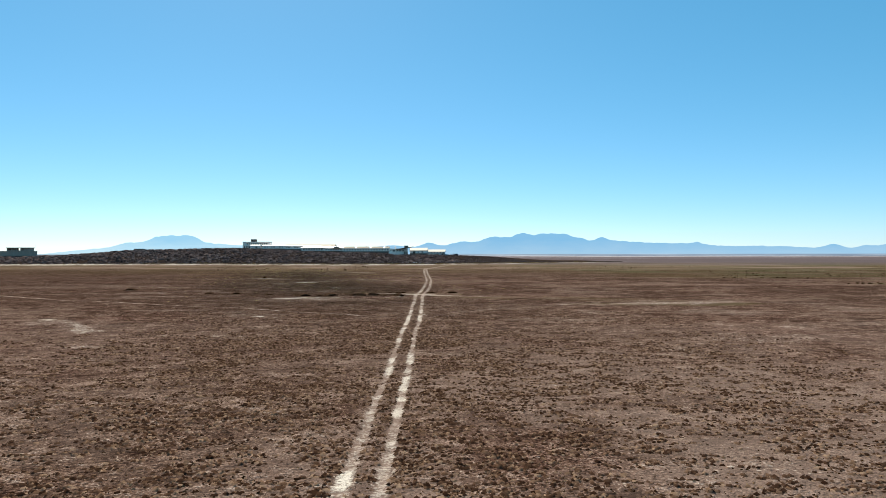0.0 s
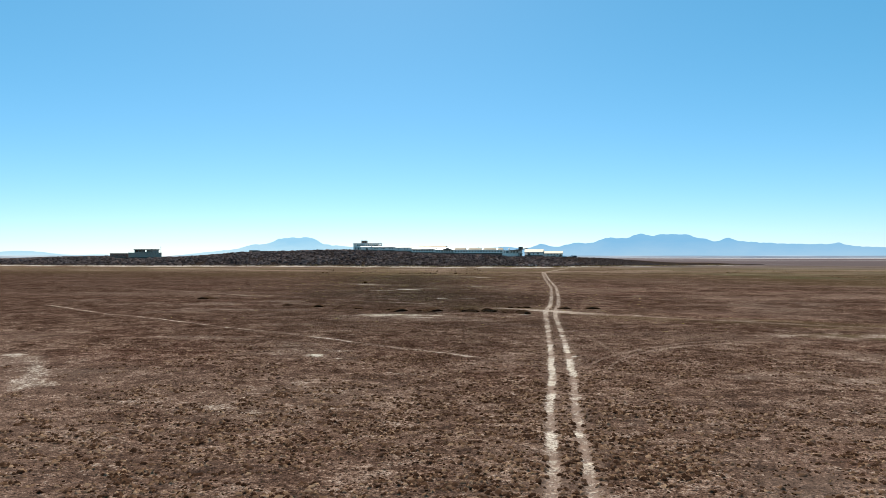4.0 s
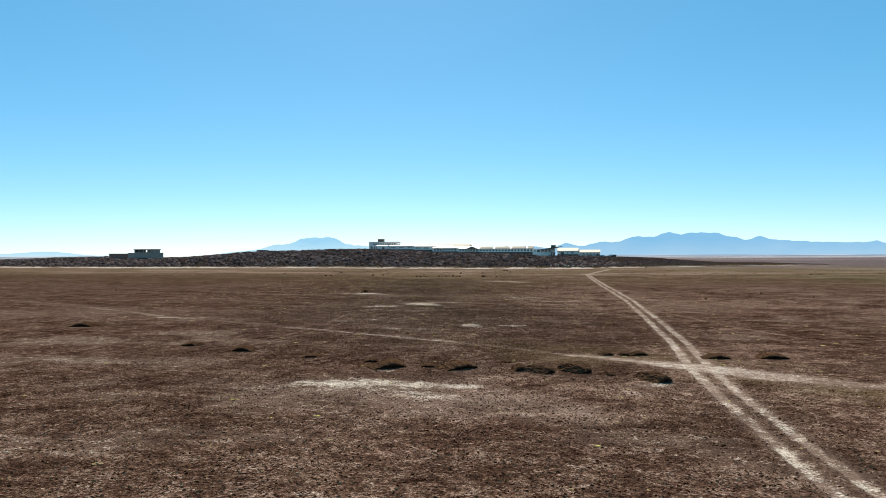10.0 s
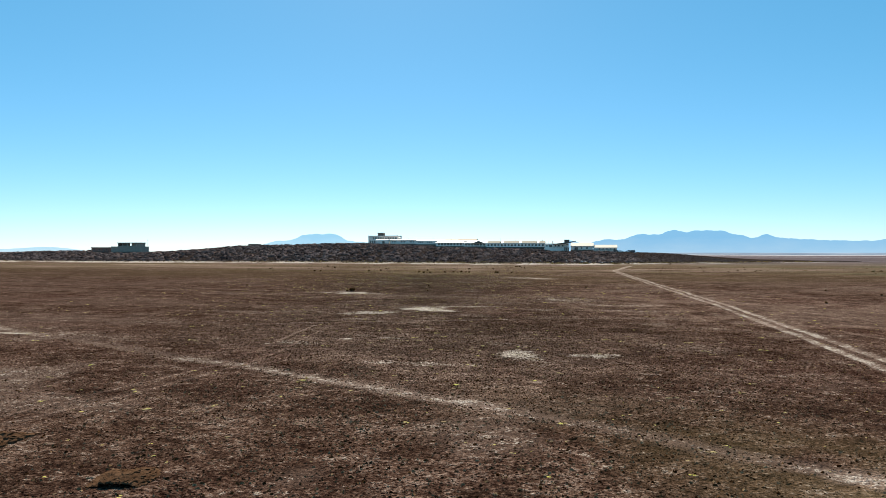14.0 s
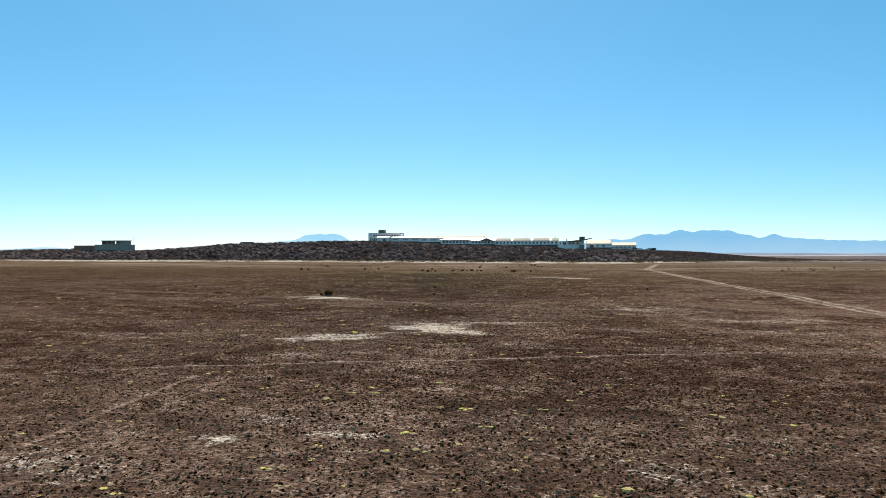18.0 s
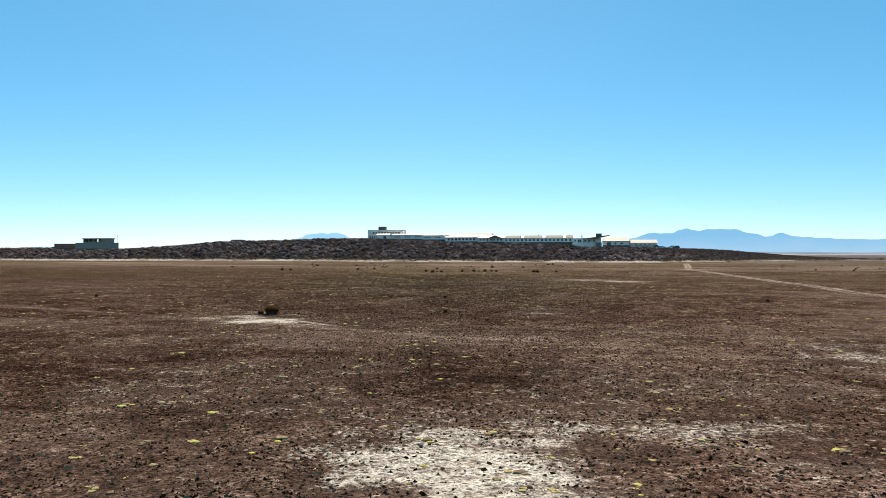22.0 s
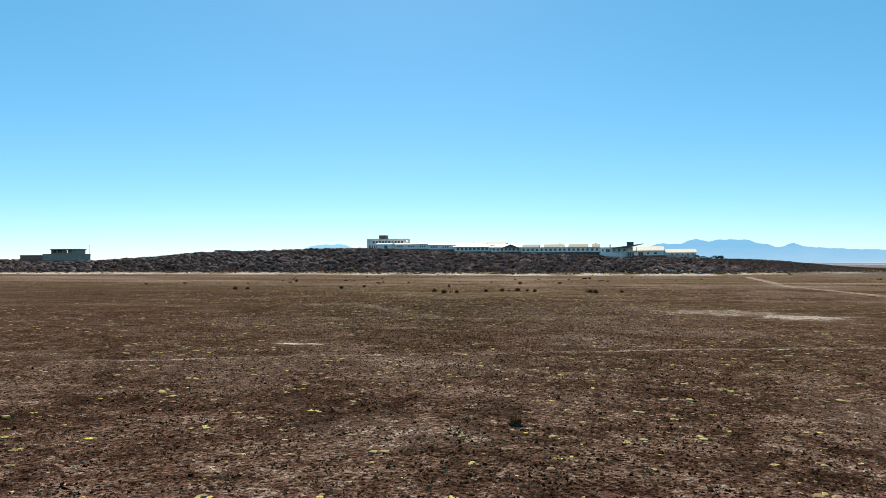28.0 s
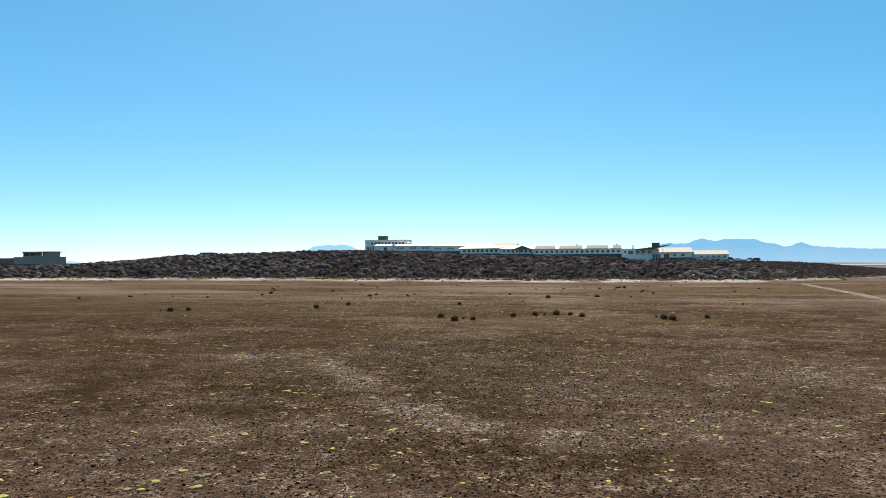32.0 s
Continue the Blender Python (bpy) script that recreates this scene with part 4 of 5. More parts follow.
def pavilions():
    r = thing("dining_pavilion", "white pavilion with a hipped white roof and broad windows", "pavilion", -162, 688, 13.7)
    shell(r, 23.6, 12, 0, 2.9, spaced(1.2, 22.6, 8, 1.7, 0.7, 2.4))
    hip_roof(r, 0, 23.6, 0, 12, 2.9, 5.3, M_WHITE, 0.9, 0.5, "hipped white roof")
    bm = bmesh.new()
    bmesh.ops.create_cone(bm, cap_ends=True, segments=8, radius1=0.35, radius2=0.1, depth=1.0, matrix=Matrix.Translation((11.8, 6, 5.6)))
    part("finial", bm, M_WHITE, r)
    r = thing("lounge_pavilion", "white pavilion with a hipped roof and brown porch gable", "pavilion", -138, 687.2, 13.3)
    shell(r, 19, 12, 0, 2.8, spaced(0.8, 18.4, 7, 1.4, 0.9, 2.2))
    hip_roof(r, 0, 19, 0, 12, 2.8, 5.1, M_WHITE, 0.8, 0.5, "hipped white roof")
    bm = bmesh.new()
    prism(bm, [(7.4, 2.6), (18.2, 2.6), (12.8, 4.5)], -1.6, -1.3)
    porch = part("porch_gable", bm, M_BROWN, r, "brown boarded gable")
    bm = bmesh.new()
    prism(bm, [(7.0, 2.5), (7.4, 2.45), (12.8, 4.45), (18.2, 2.45), (18.6, 2.5), (12.8, 4.8)], -1.9, 3.5)
    part("porch_roof", bm, M_WHITE, porch)
    for x in (7.7, 11.2, 14.4, 17.9):
        bm = bmesh.new()
        box(bm, x - 0.15, x + 0.15, -1.6, -1.3, -0.2, 2.6)
        part("porch_post", bm, M_PLANK, r)


def room_row():
    r = thing("room_row", "long white row of hotel rooms with small dark windows", "hotel wing", -118.8, 686, 12.9)
    shell(r, 48.2, 8, 0, 2.7, spaced(0.4, 47.8, 17, 1.4, 0.75, 2.2), foot=3.0)
    bm = bmesh.new()
    box(bm, -0.2, 48.4, -0.3, 0, 2.7, 2.95)
    box(bm, 0, 48.2, 0, 8, 2.7, 2.9)
    part("eaves", bm, M_WHITE, r, "white eaves board")
    for a, b in ((-0.5, 11.3), (13.0, 26.6), (28.0, 41.0), (42.2, 48.0)):
        bm = bmesh.new()
        prism_x(bm, [(0.6, 2.95), (7.4, 2.95), (7.4, 3.2), (4.8, 4.9), (4.2, 4.9), (0.6, 3.15)], a + 1.2, b)
        roof = part("roof", bm, M_THATCH, r, "tan pitched roof")
        bm = bmesh.new()
        prism_x(bm, [(0.4, 2.95), (7.6, 2.95), (7.6, 3.2), (4.5, 5.15), (0.4, 3.2)], a - 0.4, a + 1.2)
        part("roof_end", bm, M_WHITE, roof, "white parapet end")
    for x in (23.5, 45.2):
        bm = bmesh.new()
        box(bm, x, x + 0.7, 5, 5.7, 3.4, 5.6)
        part("chimney", bm, M_PLASTER, r)


def entrance():
    r = thing("entrance_block", "white entrance block above a plain plastered terrace wall", "hotel entrance", -70.4, 683, 12.2)
    shell(r, 17.2, 8, 0, 2.9, [(1.0, 2.0, 0.9, 2.2), (3.2, 5.6, 0.4, 2.4), (7.6, 8.8, 0.9, 2.2), (10.4, 11.6, 0.9, 2.2), (13.4, 14.6, 0.9, 2.2)], foot=0.4)
    flat_roof(r, 0, 17.2, 0, 8, 2.9, M_PLASTER, 0.2)
    bm = bmesh.new()
    box(bm, -0.4, 17.6, -3.5, 0, -3.9, 0.15)
    terrace = part("terrace", bm, M_PLASTER, r, "plain pale terrace wall")
    bm = bmesh.new()
    for k in range(10):
        box(bm, 0.1 + 1.9 * k, 0.25 + 1.9 * k, -3.35, -3.2, 0.15, 1.0)
    box(bm, 0, 17.4, -3.35, -3.2, 1.0, 1.08)
    part("railing", bm, M_METAL, terrace)
    bm = bmesh.new()
    box(bm, 5.2, 6.3, 4, 5, 2.9, 5.3)
    part("chimney", bm, M_PLASTER, r)
    # stone tower with slanted wooden wings
    r = thing("stone_tower", "dark stone tower with slanted plank canopies over the entrance", "tower", -55.0, 680.4, 9.2)
    bm = bmesh.new()
    box(bm, 0.5, 3.3, 0.5, 3.1, -0.8, 6.4)
    part("shaft", bm, M_PLASTER, r, "pale plastered shaft")
    bm = bmesh.new()
    for k in range(4):
        g = 0.06 * (k % 2)
        box(bm, -g, 3.8 + g, -g, 3.6 + g, 7.0 + 0.55 * k, 7.0 + 0.55 * (k + 1) - 0.01)
    part("tower_head", bm, M_STONE, r, "coursed dark stone head of the tower")
    bm = bmesh.new()
    box(bm, -0.15, 3.95, -0.15, 3.75, 9.2, 9.4)
    part("cap", bm, M_CONCRETE, r, "grey cap of the tower")
    bm = bmesh.new()
    prism(bm, [(-8.6, 6.0), (-0.1, 7.0), (9.2, 8.4), (9.2, 8.1), (3.9, 6.75), (-0.1, 6.1), (-8.6, 5.6)], -2.4, 4.5)
    canopy = part("canopy", bm, M_PLANK, r, "long slanted plank canopy")
    bm = bmesh.new()
    prism(bm, [(-2.0, 7.05), (3.4, 5.35), (3.4, 5.0), (-2.0, 6.7)], -3.4, -2.45)
    part("brace", bm, M_PLANK, canopy)
    bm = bmesh.new()
    for x in (-8.2, -5.0, 5.2):
        box(bm, x, x + 0.25, -2.0, -1.75, 3.0, 6.2)
    part("post", bm, M_PLANK, r)
    for x in (0.3, 1.7, 3.0):
        bm = bmesh.new()
        box(bm, x, x + 0.75, -3.8, -3.1, -1.6, 2.9)
        part("porch_pillar", bm, M_STONE, r)
    bm = bmesh.new()
    box(bm, 0.0, 4.2, -4.0, -0.1, 2.9, 3.2)
    part("porch_slab", bm, M_CONCRETE, r)


def pitched(root, w, depth, eave, ridge, mat, label):
    bm = bmesh.new()
    prism_x(bm, [(-0.6, eave), (depth + 0.6, eave), (depth + 0.6, eave + 0.2), (depth * 0.62, ridge), (-0.6, eave + 0.2)], -0.4, w + 0.4)
    part("roof", bm, mat, root, label)


def halls():
    r = thing("white_hall", "white hall with a broad pitched roof and dark doorway", "hall", -50.6, 700, 10.3)
    shell(r, 17.8, 13, 0, 3.3, [(2.8, 5.6, 0.3, 2.6), (8.0, 9.2, 1.2, 2.4), (12.0, 13.8, 1.2, 2.4)], foot=2.5)
    pitched(r, 17.8, 13, 3.3, 6.3, M_CREAM, "broad cream pitched roof")
    bm = bmesh.new()
    box(bm, 0, 17.8, -0.35, -0.05, -0.6, 0.5)
    part("plinth", bm, M_STONE, r, "dark plinth")
    r = thing("white_hall", "low white hall with a pitched roof and small windows", "hall", -32.4, 700, 9.8)
    shell(r, 18.4, 12, 0, 2.5, spaced(3, 18, 5, 1.0, 1.1, 2.0), foot=2.5, base=M_PLASTER)
    pitched(r, 18.4, 12, 2.5, 5.0, M_CREAM, "cream pitched roof")
    r = thing("awning", "low dark flat awning on thin posts", "awning", -33, 694, 9.0)
    bm = bmesh.new()
    box(bm, 0, 18, 0, 4, 1.7, 1.9)
    part("cover", bm, M_PLANK, r)
    for x in (0.2, 6, 12, 17.6):
        bm = bmesh.new()
        box(bm, x, x + 0.18, 0.1, 0.28, -0.6, 1.7)
        part("post", bm, M_PLANK, r)


def concrete_house():
    r = thing("concrete_building", "unfinished grey concrete building with an open upper storey", "building", -463.2, 666, 8.6)
    part("front_wall", wall_front(0, 31.5, 0, 4.5, 0, []), M_CONCRETE, r)
    for a, b, c, d in ((0, 0.35, 0.35, 11), (31.15, 31.5, 0.35, 11), (0.35, 31.15, 10.65, 11)):
        bm = bmesh.new()
        box(bm, a, b, c, d, 0, 4.5)
        part("side_wall", bm, M_CONCRETE, r)
    bm = bmesh.new()
    box(bm, -0.25, 31.75, -0.25, 11.2, 4.5, 4.78)
    part("floor_slab", bm, M_CONCRETE, r, "pale concrete floor slab")
    bm = bmesh.new()
    box(bm, 0, 31.5, 0, 11, -3.5, 0)
    part("footing", bm, M_STONE, r)
    # upper storey: piers, parapet, back wall with a gap, roof slab
    for x in (6.6, 11.4, 16.2, 21.0, 25.8, 30.6):
        bm = bmesh.new()
        box(bm, x, x + 0.6, 0.9, 1.5, 4.78, 7.7)
        part("pier", bm, M_CONCRETE, r)
    bm = bmesh.new()
    box(bm, 6.6, 15.2, 6.2, 6.5, 4.78, 7.7)
    box(bm, 17.0, 31.2, 6.2, 6.5, 4.78, 7.7)
    box(bm, 7.2, 31.2, 1.0, 1.3, 4.78, 5.4)
    box(bm, 6.6, 6.9, 1.5, 6.2, 4.78, 7.7)
    box(bm, 30.9, 31.2, 1.5, 6.2, 4.78, 7.7)
    box(bm, 24.0, 30.6, 1.32, 1.5, 5.4, 7.7)
    part("upper_wall", bm, M_CONCRETE, r)
    bm = bmesh.new()
    box(bm, 6.0, 31.8, 0.4, 7.0, 7.7, 8.35)
    part("roof_slab", bm, M_CONCRETE, r, "thick grey roof slab")
    r = thing("radio_mast", "thin grey radio mast", "mast", -434.5, 679, 8.0)
    bm = bmesh.new()
    bmesh.ops.create_cone(bm, cap_ends=True, segments=6, radius1=0.12, radius2=0.06, depth=12, matrix=Matrix.Translation((0, 0, 6)))
    part("pole", bm, M_METAL, r)
    bm = bmesh.new()
    box(bm, -0.8, 0.8, -0.03, 0.03, 10.8, 10.9)
    box(bm, -0.5, 0.5, -0.03, 0.03, 11.4, 11.5)
    part("aerial", bm, M_METAL, r)
    r = thing("brick_house", "low red brick house with a flat roof", "house", -489.6, 672, 8.8)
    shell(r, 19.4, 10, 0, 3.3, [(2.2, 3.6, 1.0, 2.3), (7.6, 9.0, 1.0, 2.3), (13, 14.0, 0.1, 2.2), (15.8, 17.2, 1.0, 2.3)], M_BRICK)
    flat_roof(r, 0, 19.4, 0, 10, 3.3, M_BRICK, 0.4)
    r = thing("stone_hut", "low roofless stone hut among the shrubs", "hut", -338, 690, hill_at(-334, 690))
    bm = bmesh.new()
    box(bm, 0, 10, 0, 0.6, -1, 2.4)
    box(bm, 0, 0.6, 0.6, 5, -1, 2.2)
    box(bm, 9.4, 10, 0.6, 5, -1, 2.3)
    box(bm, 0.6, 9.4, 4.4, 5, -1, 2.1)
    part("wall", bm, M_STONE, r)


def car(label, paint, x, y, turn, tall):
    """A parked car: body, cabin, windows, wheels with rims, lights."""
    r = thing("parked_car", label, "car", x, y, hill_at(x, y) + 0.02, turn, "cars parked by the hotel")
    bm = bmesh.new()
    prism(bm, [(-2.2, 0.35), (2.2, 0.35), (2.25, 0.75), (2.0, 0.98), (0.9, 1.05), (-2.15, 1.08), (-2.28, 0.8)], -0.9, 0.9)
    bmesh.ops.bevel(bm, geom=bm.edges[:], offset=0.06, segments=1, affect="EDGES")
    part("body", bm, paint, r)
    bm = bmesh.new()
    top = 1.05 + tall
    prism(bm, [(-2.05, 1.06), (1.0, 1.06), (0.35, top), (-1.85, top)], -0.8, 0.8)
    bmesh.ops.bevel(bm, geom=bm.edges[:], offset=0.05, segments=1, affect="EDGES")
    cabin = part("cabin", bm, paint, r)
    for s in (-1, 1):
        for a, b in ((-1.8, -0.75), (-0.62, 0.3)):
            bm = bmesh.new()
            box(bm, a, b, s * 0.805 - 0.01, s * 0.805 + 0.01, 1.14, top - 0.12)
            part("side_window", bm, M_GLASS, cabin)
    bm = bmesh.new()
    prism(bm, [(0.98, 1.1), (1.02, 1.1), (0.45, top - 0.08), (0.41, top - 0.08)], -0.7, 0.7)
    part("windscreen", bm, M_GLASS, cabin)
    for sx in (-1.35, 1.35):
        for s in (-1, 1):
            bm = bmesh.new()
            bmesh.ops.create_cone(bm, cap_ends=True, segments=14, radius1=0.36, radius2=0.36, depth=0.24, matrix=pose(sx, s * 0.82, 0.36, 90))
            wheel = part("wheel", bm, M_TYRE, r)
            bm = bmesh.new()
            bmesh.ops.create_cone(bm, cap_ends=True, segments=10, radius1=0.2, radius2=0.2, depth=0.26, matrix=pose(sx, s * 0.83, 0.36, 90))
            part("rim", bm, M_METAL, wheel)
    for s in (-0.6, 0.6):
        bm = bmesh.new()
        box(bm, 2.2, 2.27, s - 0.18, s + 0.18, 0.68, 0.84)
        part("headlight", bm, M_METAL, r)


two_storey_block()
long_wing()
pavilions()
room_row()
entrance()
halls()
concrete_house()
car("dark off-road car parked beside the white hall", M_CAR_DARK, -15.0, 688, 20, 0.75)
car("white saloon car parked on the hilltop", M_CAR_WHITE, -11.4, 684.5, -12, 0.5)
car("dark off-road car parked at the hilltop's edge", M_CAR_DARK, -2.6, 689, 150, 0.8)
car("white off-road car parked at the hilltop's edge", M_CAR_WHITE, -5.4, 692, 170, 0.75)
for x, y, h in ((-109.6, 705, 8.5), (-68.2, 690, 8.0), (-170.5, 712, 8.0)):
    r = thing("flag_pole", "thin pale flag pole behind the hotel roofs", "flag pole", x, y, hill_at(x, y) - 0.1)
    bm = bmesh.new()
    bmesh.ops.create_cone(bm, cap_ends=True, segments=6, radius1=0.09, radius2=0.05, depth=h, matrix=Matrix.Translation((0, 0, h / 2)))
    part("pole", bm, M_METAL, r)
    bm = bmesh.new()
    bmesh.ops.create_icosphere(bm, subdivisions=1, radius=0.14, matrix=Matrix.Translation((0, 0, h + 0.1)))
    part("knob", bm, M_METAL, r)


# ---- eroded banks on the plain ----
def eroded_bank(x, y, length, depth, high, turn, seed):
    """A mound of rough crust that rises from the plain and breaks off over an undercut hollow."""
    rnd = np.random.RandomState(seed)
    nu, nv = int(26 + 8 * length), 26
    u, v = np.meshgrid(np.linspace(-1, 1, nu), np.linspace(0, 1, nv))
    lip = (1 - np.abs(u) ** 2.6) * (0.35 + 0.65 * smooth(u + 0.5 * (fbm(u * 3 + seed, v * 0 + seed, 1.0, seed) - 0.5), -0.9, 0.2))
    hump = np.sin(np.pi * np.clip(v * 1.1, 0, 1)) * (1 - np.abs(u) ** 3)
    rough = (fbm(u * length * 2, v * depth * 2, 1.0, seed + 2) - 0.5) * 0.2 + 0.02 * (rnd.rand(nv, nu) - 0.5)
    px = u * length / 2 * (1 + 0.1 * np.sin(v * 3 + seed)) + 0.05 * rnd.randn(nv, nu)
    py = v * depth * (1 + 0.12 * np.sin(u * 5 + seed)) + 0.3 * (fbm(u * 6, v * 0 + seed, 1.0, seed + 5) - 0.5)
    pz = 0.8 * high * lip * (1 - v ** 2.5) + 0.4 * high * hump + rough * (1 - np.abs(u) ** 4) * (1 - v ** 4)
    pz[-1] = -0.1
    pz[:, 0] = pz[:, -1] = -0.1
    top = np.stack([px, py, pz], axis=-1)
    rows_ = [top[k] for k in range(nv - 1, -1, -1)]
    for k, (dy, f) in enumerate(((-0.05, 0.75), (0.10, 0.5), (0.34, 0.2), (0.55, -0.35))):
        r = top[0].copy()
        r[:, 1] += dy * lip[0] + 0.08 * (rnd.rand(nu) - 0.5)
        r[:, 2] = np.maximum(r[:, 2], 0) * f - (0.12 if k == 3 else 0.0)
        rows_.append(r)
    P = np.array(rows_)
    m, n = P.shape[:2]
    ii = np.arange(m * n).reshape(m, n)
    q = np.stack([ii[:-1, :-1], ii[1:, :-1], ii[1:, 1:], ii[:-1, 1:]], axis=-1).reshape(-1, 4)
    ob = new("eroded_bank", npmesh("eroded_bank", P.reshape(-1, 3), q, M_BANK))
    ob.matrix_world = pose(x, y, -0.03, 0, 0, turn)
    tagged(ob, "rough mound of dark earth crust over an undercut hollow", "earth bank", "eroded banks along the trail")


def domes(cx, cy, cz, r, flat, sides, rings, rnd, rough=0.35):
    """Many small uneven domes in one mesh: points and triangles."""
    n = len(cx)
    per = sides * rings + 1
    v = np.zeros((n, per, 3))
    spin = rnd.rand(n) * 6.28
    long_ = 0.75 + 0.6 * rnd.rand(n)
    for k in range(rings):
        f = k / rings
        a = spin[:, None] + np.arange(sides)[None, :] * 2 * np.pi / sides + f * 0.5
        rr = r[:, None] * math.cos(f * 1.45) * (1 - rough / 2 + rough * rnd.rand(n, sides))
        v[:, k * sides:(k + 1) * sides, 0] = cx[:, None] + rr * np.cos(a) * long_[:, None]
        v[:, k * sides:(k + 1) * sides, 1] = cy[:, None] + rr * np.sin(a)
        v[:, k * sides:(k + 1) * sides, 2] = cz[:, None] - np.minimum(0.2 * r[:, None], 0.04) * (k == 0) + r[:, None] * flat * math.sin(f * 1.45) * (0.8 + 0.4 * rnd.rand(n, sides))
    off = r[:, None] * 0.55 * (rnd.rand(n, 2) - 0.5) * (rings == 1)
    v[:, -1] = np.stack([cx + off[:, 0], cy + off[:, 1], cz + r * flat * (0.85 + 0.3 * rnd.rand(n))], axis=-1)
    tri = []
    for k in range(rings - 1):
        for s in range(sides):
            a, b = k * sides + s, k * sides + (s + 1) % sides
            tri += [(a, b, b + sides), (a, b + sides, a + sides)]
    for s in range(sides):
        tri.append(((rings - 1) * sides + s, (rings - 1) * sides + (s + 1) % sides, per - 1))
    tri = np.array(tri)
    faces = (np.arange(n)[:, None, None] * per + tri[None]).reshape(-1, 3)
    return v.reshape(-1, 3), faces


BANKS = [(-34.5, 161.6, 3.4, 2.2, 0.55, 32), (-28.2, 162.2, 3.2, 2.4, 0.55, 38), (-31.5, 162.8, 1.5, 1.2, 0.25, 10), (-37.3, 164.4, 1.6, 1.3, 0.3, 15),
         (-23.2, 162.2, 1.5, 1.6, 0.5, 20), (-20.8, 161.4, 1.6, 2.6, 0.6, 55), (-18.8, 162.6, 0.9, 1.5, 0.4, 30), (-17.8, 161.9, 1.3, 2.6, 0.65, 50),
         (-15.9, 161.6, 1.0, 1.2, 0.3, 20), (-12.0, 159.6, 1.9, 2.4, 0.65, 42), (-52.8, 167.9, 3.0, 2.0, 0.5, 8), (-60.5, 170.6, 2.4, 1.6, 0.35, 5),
         (-16.0, 172.7, 1.6, 1.2, 0.35, 15), (-13.0, 173.6, 1.8, 1.2, 0.35, 15), (-14.4, 173.1, 1.1, 1.0, 0.3, 15), (-6.0, 173.0, 2.4, 1.6, 0.4, 10), (-0.8, 174.2, 3.0, 1.8, 0.4, 8), (-87.5, 185.3, 4.0, 2.5, 0.5, 5),
         (-24.8, 166.1, 1.2, 1.0, 0.25, 30), (-44, 166.0, 2.0, 1.4, 0.25, 10)]
for k, (x, y, length, depth, high, turn) in enumerate(BANKS):
    eroded_bank(x, y, length, depth * 1.35, high * 1.05, turn, 100 + k)


# ---- grass tussocks ----
def tussock_mesh(blades, height, spread, seed):
    rnd = np.random.RandomState(seed)
    a, lean = rnd.rand(blades) * 6.283, rnd.rand(blades) ** 0.7
    root = rnd.rand(blades) ** 0.5 * spread * 0.45
    h = height * (0.55 + 0.45 * rnd.rand(blades)) * (1 - 0.35 * lean)
    out = root + spread * 0.55 * lean
    w = 0.012 + 0.018 * rnd.rand(blades)
    v = np.zeros((blades, 5, 3))
    ca, sa = np.cos(a), np.sin(a)
    for k, (f, g, ww) in enumerate(((0, 0, 1), (0, 0, -1), (0.35, 0.62, 0.8), (0.35, 0.62, -0.8), (1, 1, 0))):
        rr = root + (out - root) * f
        v[:, k, 0] = rr * ca - sa * w * ww
        v[:, k, 1] = rr * sa + ca * w * ww
        v[:, k, 2] = h * g - 0.02
    tri = np.array([(0, 1, 3), (0, 3, 2), (2, 3, 4)])
    f = (np.arange(blades)[:, None, None] * 5 + tri[None]).reshape(-1, 3)
    return npmesh("foliage", v.reshape(-1, 3), f, M_BLADE)


def tussock(label, x, y, blades, height, spread, seed):
    r = thing("grass_tussock", label, "grass tussock", x, y, float(grid_value(Z, np.array([x]), np.array([y]))[0]), group="tussocks on the plain")
    new("foliage", tussock_mesh(blades, height, spread, seed)).parent = r
    rnd = np.random.RandomState(seed)
    vv, ff = domes(np.array([0.0, 0.1 * spread, -0.2 * spread]), np.array([0.0, -0.15 * spread, 0.1 * spread]), np.zeros(3), np.array([0.52, 0.42, 0.42]) * spread, 0.72 * height / spread, 9, 4, rnd)
    core = new("core", npmesh("core", vv, ff, M_LITTER))
    core.parent = r
    return r


tussock("large tawny grass tussock on a patch of salt", -76.8, 273.1, 2200, 0.9, 0.98, 1)
tussock("small tawny grass tussock on a patch of salt", -77.95, 273.2, 600, 0.45, 0.42, 2)
first = tussock("dark dry grass tussock on the open plain", -62.5, 278.6, 350, 0.42, 0.28, 3)
second = tussock("wide dark grass tussock on the open plain", -143.8, 403.5, 600, 0.9, 0.85, 4)
third = tussock("low dark grass tussock on the open plain", -67.0, 297.0, 350, 0.42, 0.34, 5)
for k, (x, y) in enumerate([(-145.3, 403.2), (-142.4, 406.2), (-122.3, 425.9), (-94.8, 396.6), (-94.1, 399.0), (-92.6, 397.9), (-88.4, 405.7), (-85.5, 408.3), (-84.2, 409.2), (-82.6, 410.2),
                            (-80.5, 409.5), (-78.7, 406.7), (-68.6, 407.9), (-67.8, 405.1), (-66.8, 403.5), (-61.9, 408.3), (-51.9, 439.8), (-97.8, 400.7), (-124.7, 417.3), (-88.4, 457.2), (-91.8, 441.1),
                            (-73.7, 517.2), (-73.0, 518.5), (-161.3, 467.1), (6.3, 261.0), (22.9, 285.1), (30.9, 271.6), (-31, 300), (18, 300), (-71.5, 519), (-102, 430), (40, 310), (-110, 290)]):
    src = second if 380 < y < 530 and k % 4 else third
    c = copy_thing(src, pose(x, y, float(grid_value(Z, np.array([x]), np.array([y]))[0]), 0, 0, 67 * k))
    if y > 380:
        c.scale = (0.72 + 0.08 * (k % 5),) * 3


